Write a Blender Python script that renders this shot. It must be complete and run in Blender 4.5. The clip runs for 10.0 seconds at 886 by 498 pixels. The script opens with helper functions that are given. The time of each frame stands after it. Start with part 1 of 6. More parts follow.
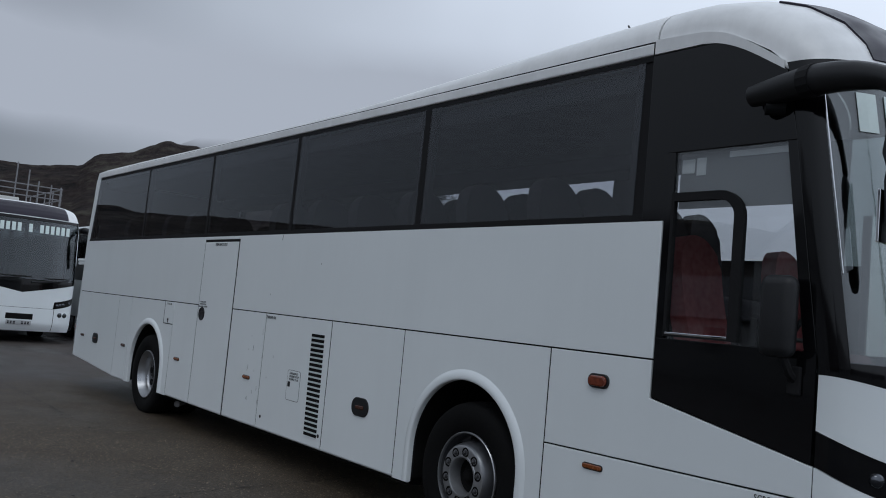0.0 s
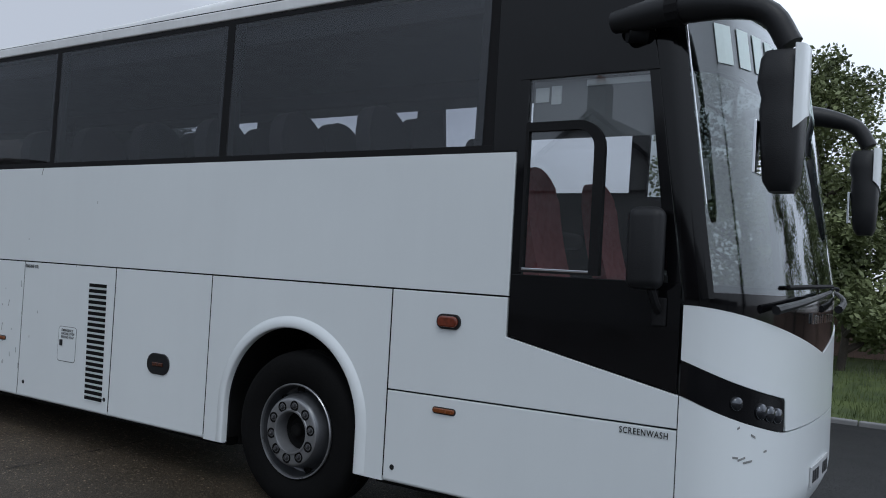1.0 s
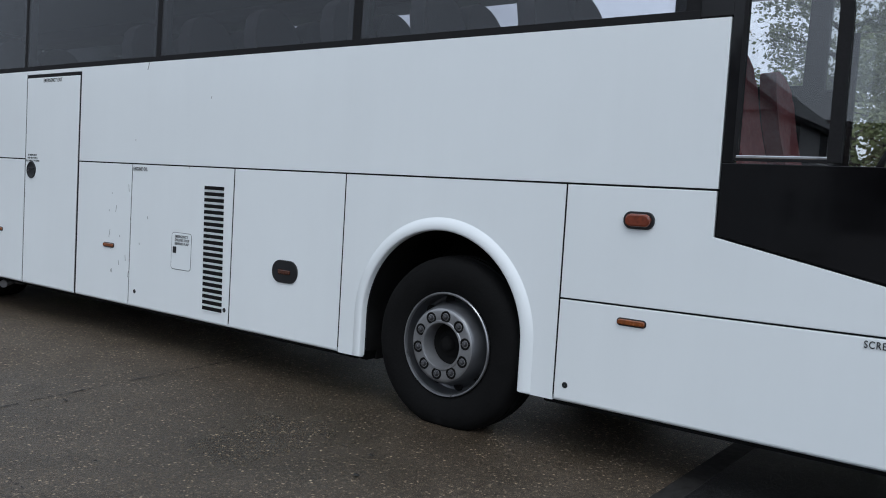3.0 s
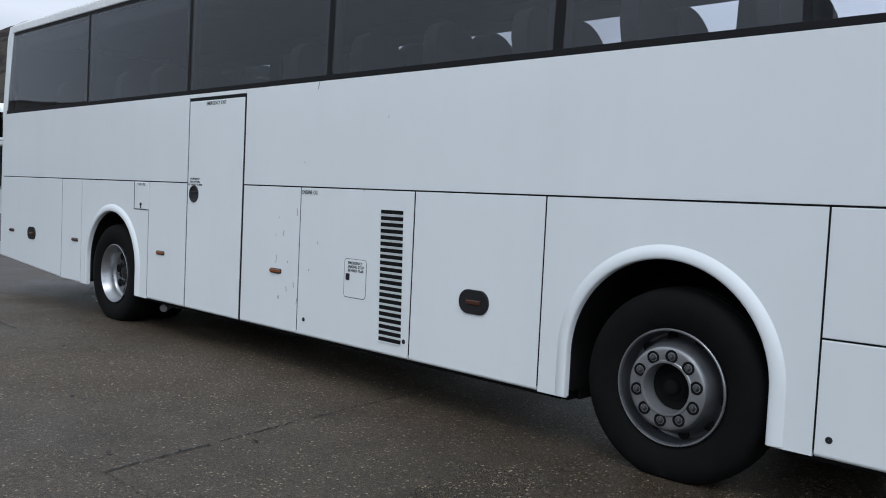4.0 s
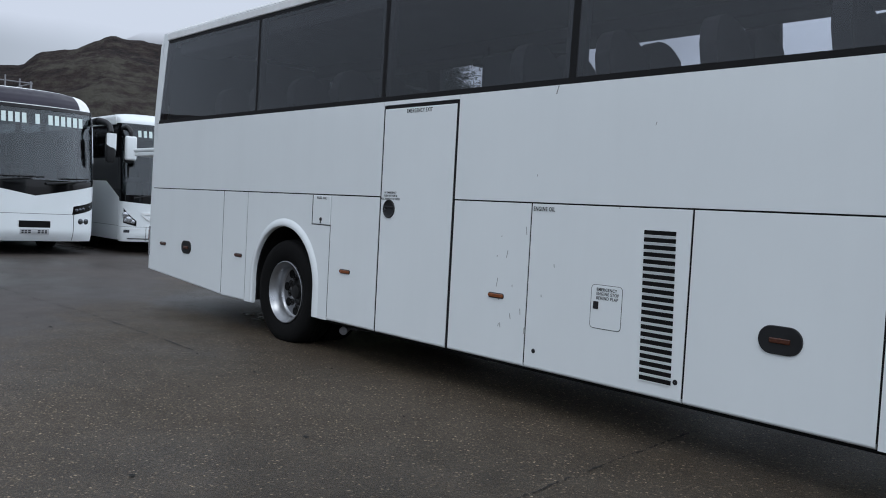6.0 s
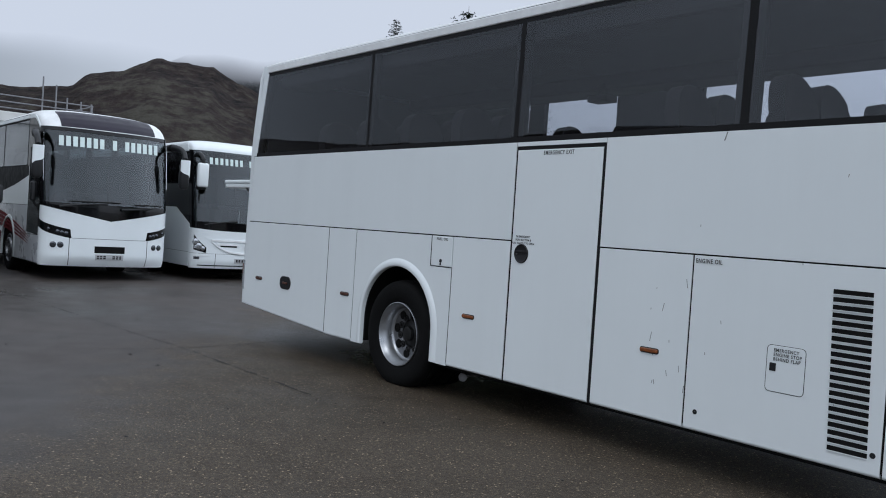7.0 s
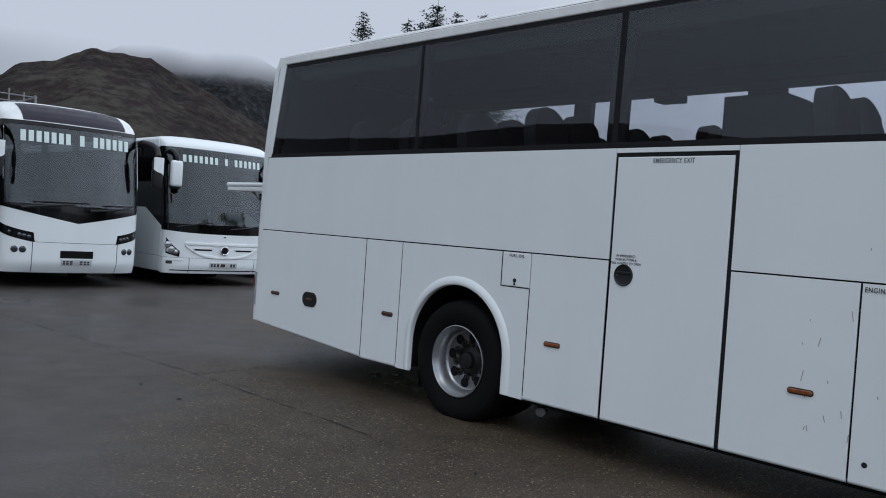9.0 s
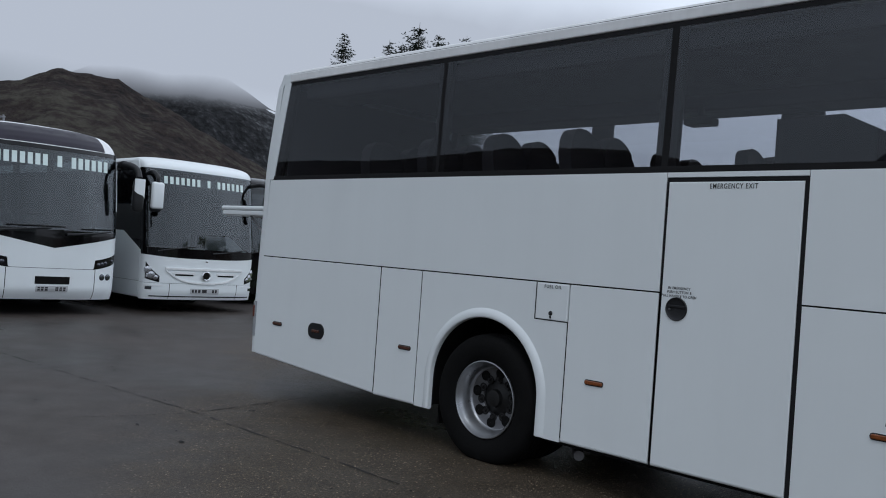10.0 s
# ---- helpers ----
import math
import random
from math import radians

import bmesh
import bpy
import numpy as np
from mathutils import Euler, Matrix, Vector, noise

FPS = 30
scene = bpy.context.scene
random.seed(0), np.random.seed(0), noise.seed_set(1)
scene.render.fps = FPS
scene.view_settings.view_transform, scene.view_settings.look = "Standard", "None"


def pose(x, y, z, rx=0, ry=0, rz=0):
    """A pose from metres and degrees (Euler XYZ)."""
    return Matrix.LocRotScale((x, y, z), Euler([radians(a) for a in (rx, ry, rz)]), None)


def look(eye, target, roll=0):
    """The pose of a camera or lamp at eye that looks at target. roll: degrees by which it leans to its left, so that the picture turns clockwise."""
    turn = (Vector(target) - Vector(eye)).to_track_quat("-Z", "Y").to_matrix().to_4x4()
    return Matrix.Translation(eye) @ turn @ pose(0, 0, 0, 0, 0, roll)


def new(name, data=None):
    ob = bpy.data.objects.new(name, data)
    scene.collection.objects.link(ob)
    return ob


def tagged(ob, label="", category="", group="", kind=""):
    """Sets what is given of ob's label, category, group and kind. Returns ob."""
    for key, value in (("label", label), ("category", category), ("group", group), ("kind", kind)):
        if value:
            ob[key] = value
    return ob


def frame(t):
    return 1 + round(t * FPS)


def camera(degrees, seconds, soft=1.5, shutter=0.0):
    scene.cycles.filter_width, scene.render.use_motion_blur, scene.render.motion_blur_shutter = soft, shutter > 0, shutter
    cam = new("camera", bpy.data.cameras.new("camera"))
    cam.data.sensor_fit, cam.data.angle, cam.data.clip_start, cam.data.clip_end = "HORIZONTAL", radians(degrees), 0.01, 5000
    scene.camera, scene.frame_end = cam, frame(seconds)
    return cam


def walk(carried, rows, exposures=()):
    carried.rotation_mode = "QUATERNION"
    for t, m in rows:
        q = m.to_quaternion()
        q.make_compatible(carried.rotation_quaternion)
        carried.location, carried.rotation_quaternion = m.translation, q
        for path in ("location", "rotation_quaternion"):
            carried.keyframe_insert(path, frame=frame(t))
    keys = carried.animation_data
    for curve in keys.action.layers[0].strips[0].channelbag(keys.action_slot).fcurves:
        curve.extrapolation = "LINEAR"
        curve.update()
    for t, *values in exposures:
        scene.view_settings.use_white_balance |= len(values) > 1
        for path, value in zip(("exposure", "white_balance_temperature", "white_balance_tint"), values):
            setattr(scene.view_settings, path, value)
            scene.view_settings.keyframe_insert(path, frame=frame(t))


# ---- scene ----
cam = camera(56.0, 10.0, soft=1.0)
PATH = [
    (0, (13.94, -3.92, 1.578), (12.387, -2.67, 1.736), 5.3),
    (0.5, (13.603, -3.902, 1.581), (12.231, -2.456, 1.742), 4.0),
    (1, (13.204, -3.986, 1.57), (12.109, -2.313, 1.618), 3.2),
    (1.5, (13.072, -3.854, 1.466), (12.016, -2.155, 1.463), 3.4),
    (2, (12.873, -3.724, 1.432), (11.827, -2.023, 1.313), 3.0),
    (2.2, (12.81, -3.762, 1.375), (11.782, -2.05, 1.272), 3.3),
    (3.3, (12.069, -3.851, 1.342), (10.8, -2.31, 1.208), 3.1),
    (3.5, (11.894, -3.861, 1.387), (10.583, -2.356, 1.263), 2.7),
    (4, (11.566, -3.881, 1.377), (10.194, -2.431, 1.264), 2.7),
    (4.5, (11.223, -4.321, 1.378), (9.826, -2.901, 1.193), 4.6),
    (5, (10.949, -4.145, 1.33), (9.528, -2.739, 1.262), 4.2),
    (5.5, (10.533, -4.153, 1.378), (9.074, -2.786, 1.328), 3.2),
    (6, (10.215, -4.28, 1.36), (8.735, -2.94, 1.266), 3.05),
    (6.2, (10.098, -4.551, 1.46), (8.592, -3.24, 1.346), 2.8),
    (7.3, (9.293, -4.74, 1.494), (7.74, -3.481, 1.453), 4.5),
    (7.5, (9.182, -4.803, 1.495), (7.624, -3.553, 1.399), 4.6),
    (8, (8.803, -4.979, 1.564), (7.315, -3.647, 1.45), 4.7),
    (8.5, (8.494, -4.953, 1.522), (7.044, -3.578, 1.46), 4.7),
    (9, (8.115, -4.918, 1.579), (6.67, -3.537, 1.531), 3.9),
    (9.5, (7.815, -4.938, 1.549), (6.386, -3.54, 1.477), 4.1),
    (10, (7.458, -4.92, 1.587), (6.062, -3.487, 1.6), 4.1),
]
EXPOSURES = [(0, -0.27, 6000, 8), (0.6, -0.17, 6000, 8), (1.0, 0.08, 6000, 8), (1.5, 0.16, 6000, 8), (2.0, 0.73, 6050, 8), (3.5, 0.68, 6050, 8), (4.0, 0.67, 6050, 8), (4.5, 0.62, 6050, 8),
             (5.0, 0.4, 6000, 8), (5.5, 0.45, 6000, 8), (6.0, 0.39, 6000, 8), (7.5, 0.29, 6000, 8), (8.5, 0.01, 6000, 8), (9.0, 0.15, 6000, 8), (9.5, 0.02, 6000, 8), (10.0, -0.04, 6000, 8)]
walk(cam, [(t, look(eye, target, roll)) for t, eye, target, roll in PATH], EXPOSURES)

# ---------------------------------------------------------------- world, sun
SUN_DIR = Vector((0.35, -0.45, 0.82)).normalized()


def make_world():
    w = bpy.data.worlds.new("overcast_sky")
    w.use_nodes = True
    scene.world = w
    nt = w.node_tree
    nt.nodes.clear()
    N, L = nt.nodes.new, nt.links.new
    out, bg = N("ShaderNodeOutputWorld"), N("ShaderNodeBackground")
    sky = N("ShaderNodeTexSky")
    sky.sky_type = "NISHITA"
    sky.sun_disc = False
    sky.sun_elevation = math.asin(SUN_DIR.z)
    sky.sun_rotation = math.atan2(SUN_DIR.x, SUN_DIR.y)
    co, sep = N("ShaderNodeTexCoord"), N("ShaderNodeSeparateXYZ")
    L(co.outputs["Generated"], sep.inputs[0])
    ramp = N("ShaderNodeValToRGB")
    ramp.color_ramp.elements[0].position, ramp.color_ramp.elements[0].color = 0.05, (0.40, 0.41, 0.445, 1)
    ramp.color_ramp.elements[1].position, ramp.color_ramp.elements[1].color = 0.45, (0.70, 0.73, 0.79, 1)
    L(sep.outputs["Z"], ramp.inputs[0])
    noi = N("ShaderNodeTexNoise")
    noi.inputs["Scale"].default_value, noi.inputs["Detail"].default_value = 1.6, 5
    noi.inputs["Roughness"].default_value = 0.45
    L(co.outputs["Generated"], noi.inputs["Vector"])
    # the cloud is thinner, and so brighter, towards the open side (+x)
    side = N("ShaderNodeMapRange")
    side.inputs["From Min"].default_value, side.inputs["From Max"].default_value = -1.0, 0.6
    side.inputs["To Min"].default_value, side.inputs["To Max"].default_value = 0.64, 1.48
    L(sep.outputs["X"], side.inputs[0])
    ahead = N("ShaderNodeMapRange")
    ahead.inputs["From Min"].default_value, ahead.inputs["From Max"].default_value = 0.1, 0.6
    ahead.inputs["To Min"].default_value, ahead.inputs["To Max"].default_value = 0.92, 1.68
    L(sep.outputs["Y"], ahead.inputs[0])
    both = N("ShaderNodeMath")
    both.operation = "MULTIPLY"
    L(side.outputs[0], both.inputs[0])
    L(ahead.outputs[0], both.inputs[1])
    nr = N("ShaderNodeMapRange")
    nr.inputs["From Min"].default_value, nr.inputs["From Max"].default_value = 0.3, 0.7
    nr.inputs["To Min"].default_value, nr.inputs["To Max"].default_value = 0.82, 1.16
    L(noi.outputs["Fac"], nr.inputs[0])
    mul = N("ShaderNodeMath")
    mul.operation = "MULTIPLY"
    L(both.outputs[0], mul.inputs[0])
    L(nr.outputs[0], mul.inputs[1])
    vm = N("ShaderNodeVectorMath")
    vm.operation = "SCALE"
    L(ramp.outputs[0], vm.inputs[0])
    L(mul.outputs[0], vm.inputs["Scale"])
    scl = N("ShaderNodeVectorMath")
    scl.operation = "SCALE"
    scl.inputs["Scale"].default_value = 0.08
    L(sky.outputs[0], scl.inputs[0])
    mix = N("ShaderNodeMix")
    mix.data_type = "RGBA"
    mix.inputs["Factor"].default_value = 0.9
    L(scl.outputs[0], mix.inputs["A"])
    L(vm.outputs[0], mix.inputs["B"])
    L(mix.outputs["Result"], bg.inputs["Color"])
    bg.inputs["Strength"].default_value = 1.0
    L(bg.outputs[0], out.inputs[0])


make_world()
sun = new("sun", bpy.data.lights.new("sun", "SUN"))
sun.data.energy, sun.data.angle, sun.data.color = 0.5, radians(25), (1.0, 0.97, 0.93)
sun.matrix_world = look(SUN_DIR * 50, (0, 0, 0))


# ---------------------------------------------------------------- materials
def mat(name, base, rough=0.5, metal=0.0, var=0.12, scale=6.0, fine=60.0, bump=0.0, bump_scale=80.0,
        coat=0.0, spec=0.5, second=None, rough_var=0.08):
    """Principled material with colour varied at two scales, uneven roughness and fine relief."""
    m = bpy.data.materials.new(name)
    m.use_nodes = True
    nt = m.node_tree
    N, L = nt.nodes.new, nt.links.new
    b = nt.nodes["Principled BSDF"]
    b.inputs["Metallic"].default_value = metal
    b.inputs["Specular IOR Level"].default_value = spec
    b.inputs["Coat Weight"].default_value = coat
    b.inputs["Coat Roughness"].default_value = 0.06
    co = N("ShaderNodeTexCoord")
    n1, n2 = N("ShaderNodeTexNoise"), N("ShaderNodeTexNoise")
    n1.inputs["Scale"].default_value, n1.inputs["Detail"].default_value = scale, 5
    n2.inputs["Scale"].default_value, n2.inputs["Detail"].default_value = fine, 3
    L(co.outputs["Object"], n1.inputs["Vector"])
    L(co.outputs["Object"], n2.inputs["Vector"])
    add = N("ShaderNodeMath")
    add.operation = "MULTIPLY_ADD"
    add.inputs[1].default_value = 0.35
    L(n2.outputs["Fac"], add.inputs[0])
    L(n1.outputs["Fac"], add.inputs[2])
    rmp = N("ShaderNodeValToRGB")
    a = [c * (1 - var) for c in base]
    z = [min(1, c * (1 + var)) for c in base] if second is None else list(second)
    rmp.color_ramp.elements[0].position, rmp.color_ramp.elements[0].color = 0.42, (*a, 1)
    rmp.color_ramp.elements[1].position, rmp.color_ramp.elements[1].color = 0.86, (*z, 1)
    L(add.outputs[0], rmp.inputs[0])
    L(rmp.outputs[0], b.inputs["Base Color"])
    rr = N("ShaderNodeMapRange")
    rr.inputs["From Min"].default_value, rr.inputs["From Max"].default_value = 0.35, 0.65
    rr.inputs["To Min"].default_value, rr.inputs["To Max"].default_value = max(0.02, rough - rough_var), min(1, rough + rough_var)
    L(n1.outputs["Fac"], rr.inputs[0])
    L(rr.outputs[0], b.inputs["Roughness"])
    if bump:
        n3, bp = N("ShaderNodeTexNoise"), N("ShaderNodeBump")
        n3.inputs["Scale"].default_value, n3.inputs["Detail"].default_value = bump_scale, 4
        L(co.outputs["Object"], n3.inputs["Vector"])
        bp.inputs["Strength"].default_value, bp.inputs["Distance"].default_value = bump, 0.01
        L(n3.outputs["Fac"], bp.inputs["Height"])
        L(bp.outputs[0], b.inputs["Normal"])
    return m


def streaks(m, amount, fx=3.0):
    """Faint vertical rain streaks and dust over a paint."""
    nt = m.node_tree
    N, L = nt.nodes.new, nt.links.new
    bs = nt.nodes["Principled BSDF"]
    src = bs.inputs["Base Color"].links[0].from_socket
    co, mp, no = N("ShaderNodeTexCoord"), N("ShaderNodeMapping"), N("ShaderNodeTexNoise")
    mp.inputs["Scale"].default_value = (fx, fx, 0.12)
    L(co.outputs["Object"], mp.inputs["Vector"])
    L(mp.outputs[0], no.inputs["Vector"])
    no.inputs["Scale"].default_value, no.inputs["Detail"].default_value = 1.0, 7
    no.inputs["Roughness"].default_value = 0.7
    mr = N("ShaderNodeMapRange")
    mr.inputs["From Min"].default_value, mr.inputs["From Max"].default_value = 0.35, 0.7
    mr.inputs["To Min"].default_value, mr.inputs["To Max"].default_value = 1.0, 1.0 - amount
    L(no.outputs["Fac"], mr.inputs[0])
    vm = N("ShaderNodeVectorMath")
    vm.operation = "SCALE"
    L(src, vm.inputs[0])
    L(mr.outputs[0], vm.inputs["Scale"])
    L(vm.outputs[0], bs.inputs["Base Color"])


def glass(name, tint, f0=0.04, rough=0.0):
    """A thin tinted pane: see-through, with gloss that grows at grazing angles."""
    m = bpy.data.materials.new(name)
    m.use_nodes = True
    nt = m.node_tree
    nt.nodes.clear()
    N, L = nt.nodes.new, nt.links.new
    out, mix, tr, gl, lw = (N(k) for k in ("ShaderNodeOutputMaterial", "ShaderNodeMixShader", "ShaderNodeBsdfTransparent",
                                           "ShaderNodeBsdfGlossy", "ShaderNodeLayerWeight"))
    tr.inputs["Color"].default_value = (*tint, 1)
    gl.inputs["Color"].default_value, gl.inputs["Roughness"].default_value = (0.95, 0.97, 1, 1), rough
    lw.inputs["Blend"].default_value = 0.5
    pw, ma = N("ShaderNodeMath"), N("ShaderNodeMath")
    pw.operation, ma.operation = "POWER", "MULTIPLY_ADD"
    pw.inputs[1].default_value = 5.0
    ma.inputs[1].default_value, ma.inputs[2].default_value = 1 - f0, f0
    L(lw.outputs["Facing"], pw.inputs[0])
    L(pw.outputs[0], ma.inputs[0])
    L(ma.outputs[0], mix.inputs[0])
    L(tr.outputs[0], mix.inputs[1])
    L(gl.outputs[0], mix.inputs[2])
    L(mix.outputs[0], out.inputs[0])
    return m


def ground_material(name, dark, light, pebble, wet_lo, wet_hi, pebble_scale, worn_edge=None):
    """Worn concrete or asphalt: patches, exposed stones, grit, damp areas; past worn_edge the stones lie bare."""
    m = bpy.data.materials.new(name)
    m.use_nodes = True
    nt = m.node_tree
    N, L = nt.nodes.new, nt.links.new
    b = nt.nodes["Principled BSDF"]
    co = N("ShaderNodeTexCoord")

    def noise_tex(s, d=5, r=0.55):
        n = N("ShaderNodeTexNoise")
        n.inputs["Scale"].default_value, n.inputs["Detail"].default_value, n.inputs["Roughness"].default_value = s, d, r
        L(co.outputs["Object"], n.inputs["Vector"])
        return n.outputs["Fac"]

    big, mid, fine = noise_tex(0.26, 6, 0.55), noise_tex(3.0), noise_tex(34, 5, 0.8)

    def blend(lo, hi):
        """A value that runs from lo on the smooth slabs to hi where they are worn."""
        n = N("ShaderNodeMapRange")
        n.inputs["To Min"].default_value, n.inputs["To Max"].default_value = lo, hi
        L(grit, n.inputs[0])
        return n.outputs[0]

    worn, at = N("ShaderNodeMapRange"), N("ShaderNodeSeparateXYZ")
    grit = worn.outputs[0]
    worn.interpolation_type = "SMOOTHSTEP"
    if worn_edge is None:
        worn.inputs["Value"].default_value = 1.0
    else:
        L(co.outputs["Object"], at.inputs[0])
        value = at.outputs["X"]
        for other, k, offset in ((at.outputs["Y"], 1.2, -worn_edge), (big, 5.0, -2.5), (mid, 2.4, -1.2)):
            mad, add = N("ShaderNodeMath"), N("ShaderNodeMath")
            mad.operation, add.operation = "MULTIPLY_ADD", "ADD"
            mad.inputs[1].default_value, mad.inputs[2].default_value = k, offset
            L(other, mad.inputs[0])
            L(mad.outputs[0], add.inputs[0])
            L(value, add.inputs[1])
            value = add.outputs[0]
        worn.inputs["From Min"].default_value, worn.inputs["From Max"].default_value = -1.3, 0.9
        L(value, worn.inputs[0])
    r1 = N("ShaderNodeValToRGB")
    r1.color_ramp.elements[0].position, r1.color_ramp.elements[0].color = 0.36, (*dark, 1)
    r1.color_ramp.elements[1].position, r1.color_ramp.elements[1].color = 0.63, (*light, 1)
    s1 = N("ShaderNodeMix")
    s1.inputs["Factor"].default_value = 0.4
    L(big, s1.inputs["A"])
    L(mid, s1.inputs["B"])
    L(s1.outputs["Result"], r1.inputs[0])
    fm = N("ShaderNodeMapRange")
    fm.inputs["From Min"].default_value, fm.inputs["From Max"].default_value = 0.3, 0.7
    L(blend(0.75, 0.08), fm.inputs["To Min"])
    L(blend(1.25, 2.0), fm.inputs["To Max"])
    L(fine, fm.inputs[0])
    v1 = N("ShaderNodeVectorMath")
    v1.operation = "SCALE"
    L(r1.outputs[0], v1.inputs[0])
    L(fm.outputs[0], v1.inputs["Scale"])
    vor = N("ShaderNodeTexVoronoi")
    vor.inputs["Scale"].default_value = pebble_scale
    wob, wsub, wmad = N("ShaderNodeTexNoise"), N("ShaderNodeVectorMath"), N("ShaderNodeVectorMath")
    wob.inputs["Scale"].default_value, wob.inputs["Detail"].default_value = 90, 2
    L(co.outputs["Object"], wob.inputs["Vector"])
    wsub.operation, wmad.operation = "SUBTRACT", "MULTIPLY_ADD"
    wsub.inputs[1].default_value = (0.5, 0.5, 0.5)
    L(wob.outputs["Color"], wsub.inputs[0])
    L(wsub.outputs[0], wmad.inputs[0])
    wmad.inputs[1].default_value = (0.020, 0.020, 0.0)
    L(co.outputs["Object"], wmad.inputs[2])
    L(wmad.outputs[0], vor.inputs["Vector"])
    pr = N("ShaderNodeValToRGB")
    pr.color_ramp.elements[0].position, pr.color_ramp.elements[0].color = 0.20, (1, 1, 1, 1)
    pr.color_ramp.elements[1].position, pr.color_ramp.elements[1].color = 0.40, (0, 0, 0, 1)
    L(vor.outputs["Distance"], pr.inputs[0])
    sepc = N("ShaderNodeSeparateColor")
    L(vor.outputs["Color"], sepc.inputs[0])
    gate = N("ShaderNodeMath")
    gate.operation = "GREATER_THAN"
    gate.inputs[1].default_value = 0.30
    L(sepc.outputs[0], gate.inputs[0])
    pm = N("ShaderNodeMath")
    pm.operation = "MULTIPLY"
    L(pr.outputs[0], pm.inputs[0])
    L(gate.outputs[0], pm.inputs[1])
    pm2 = N("ShaderNodeMath")
    pm2.operation = "MULTIPLY"
    L(pm.outputs[0], pm2.inputs[0])
    L(sepc.outputs[1], pm2.inputs[1])
    # stones are worn bare in some areas and covered by laitance in others
    pm3 = N("ShaderNodeMath")
    pm3.operation = "MULTIPLY"
    L(pm2.outputs[0], pm3.inputs[0])
    L(blend(0.10, 1.0), pm3.inputs[1])
    mx = N("ShaderNodeMix")
    mx.data_type = "RGBA"
    L(pm3.outputs[0], mx.inputs["Factor"])
    L(v1.outputs[0], mx.inputs["A"])
    tone = N("ShaderNodeValToRGB")
    tone.color_ramp.elements[0].position, tone.color_ramp.elements[0].color = 0.0, (*(c * f for c, f in zip(pebble, (0.10, 0.085, 0.07))), 1)
    tone.color_ramp.elements[1].position, tone.color_ramp.elements[1].color = 1.0, (*pebble, 1)
    for at, f in ((0.42, (0.22, 0.19, 0.16)), (0.62, (0.55, 0.45, 0.33)), (0.82, (0.62, 0.64, 0.70))):
        tone.color_ramp.elements.new(at).color = (*(c * k for c, k in zip(pebble, f)), 1)
    L(sepc.outputs[2], tone.inputs[0])
    L(tone.outputs[0], mx.inputs["B"])
    # finer grit between the stones
    vg = N("ShaderNodeTexVoronoi")
    vg.inputs["Scale"].default_value = pebble_scale * 2.3
    L(co.outputs["Object"], vg.inputs["Vector"])
    gr = N("ShaderNodeValToRGB")
    gr.color_ramp.elements[0].position, gr.color_ramp.elements[0].color = 0.20, (1, 1, 1, 1)
    gr.color_ramp.elements[1].position, gr.color_ramp.elements[1].color = 0.36, (0, 0, 0, 1)
    L(vg.outputs["Distance"], gr.inputs[0])
    sg = N("ShaderNodeSeparateColor")
    L(vg.outputs["Color"], sg.inputs[0])
    gp = N("ShaderNodeMath")
    gp.operation = "POWER"
    gp.inputs[1].default_value = 1.4
    L(sg.outputs[1], gp.inputs[0])
    gw, gm = N("ShaderNodeMath"), N("ShaderNodeMath")
    gw.operation = gm.operation = "MULTIPLY"
    L(gp.outputs[0], gw.inputs[0])
    L(blend(0.22, 1.0), gw.inputs[1])
    L(gr.outputs[0], gm.inputs[0])
    L(gw.outputs[0], gm.inputs[1])
    mg = N("ShaderNodeMix")
    mg.data_type = "RGBA"
    L(gm.outputs[0], mg.inputs["Factor"])
    L(mx.outputs["Result"], mg.inputs["A"])
    mg.inputs["B"].default_value = (*(c * 0.55 for c in pebble), 1)
    # the smooth slabs are a colder grey
    cold, tint = N("ShaderNodeCombineXYZ"), N("ShaderNodeVectorMath")
    tint.operation = "MULTIPLY"
    for k, to in enumerate((0.92, 0.98, 1.22)):
        L(blend(to, 1.0), cold.inputs[k])
    L(mg.outputs["Result"], tint.inputs[0])
    L(cold.outputs[0], tint.inputs[1])
    L(tint.outputs[0], b.inputs["Base Color"])
    L(blend(0.44, 0.30), b.inputs["Specular IOR Level"])
    wr = N("ShaderNodeMapRange")
    wr.inputs["From Min"].default_value, wr.inputs["From Max"].default_value = 0.38, 0.62
    wr.inputs["To Min"].default_value, wr.inputs["To Max"].default_value = wet_lo, wet_hi
    L(big, wr.inputs[0])
    L(wr.outputs[0], b.inputs["Roughness"])
    bp = N("ShaderNodeBump")
    L(blend(0.3, 1.0), bp.inputs["Strength"])
    bp.inputs["Distance"].default_value = 0.010
    hs = N("ShaderNodeMath")
    hs.operation = "ADD"
    L(fine, hs.inputs[0])
    L(pm.outputs[0], hs.inputs[1])
    L(hs.outputs[0], bp.inputs["Height"])
    L(bp.outputs[0], b.inputs["Normal"])
    return m


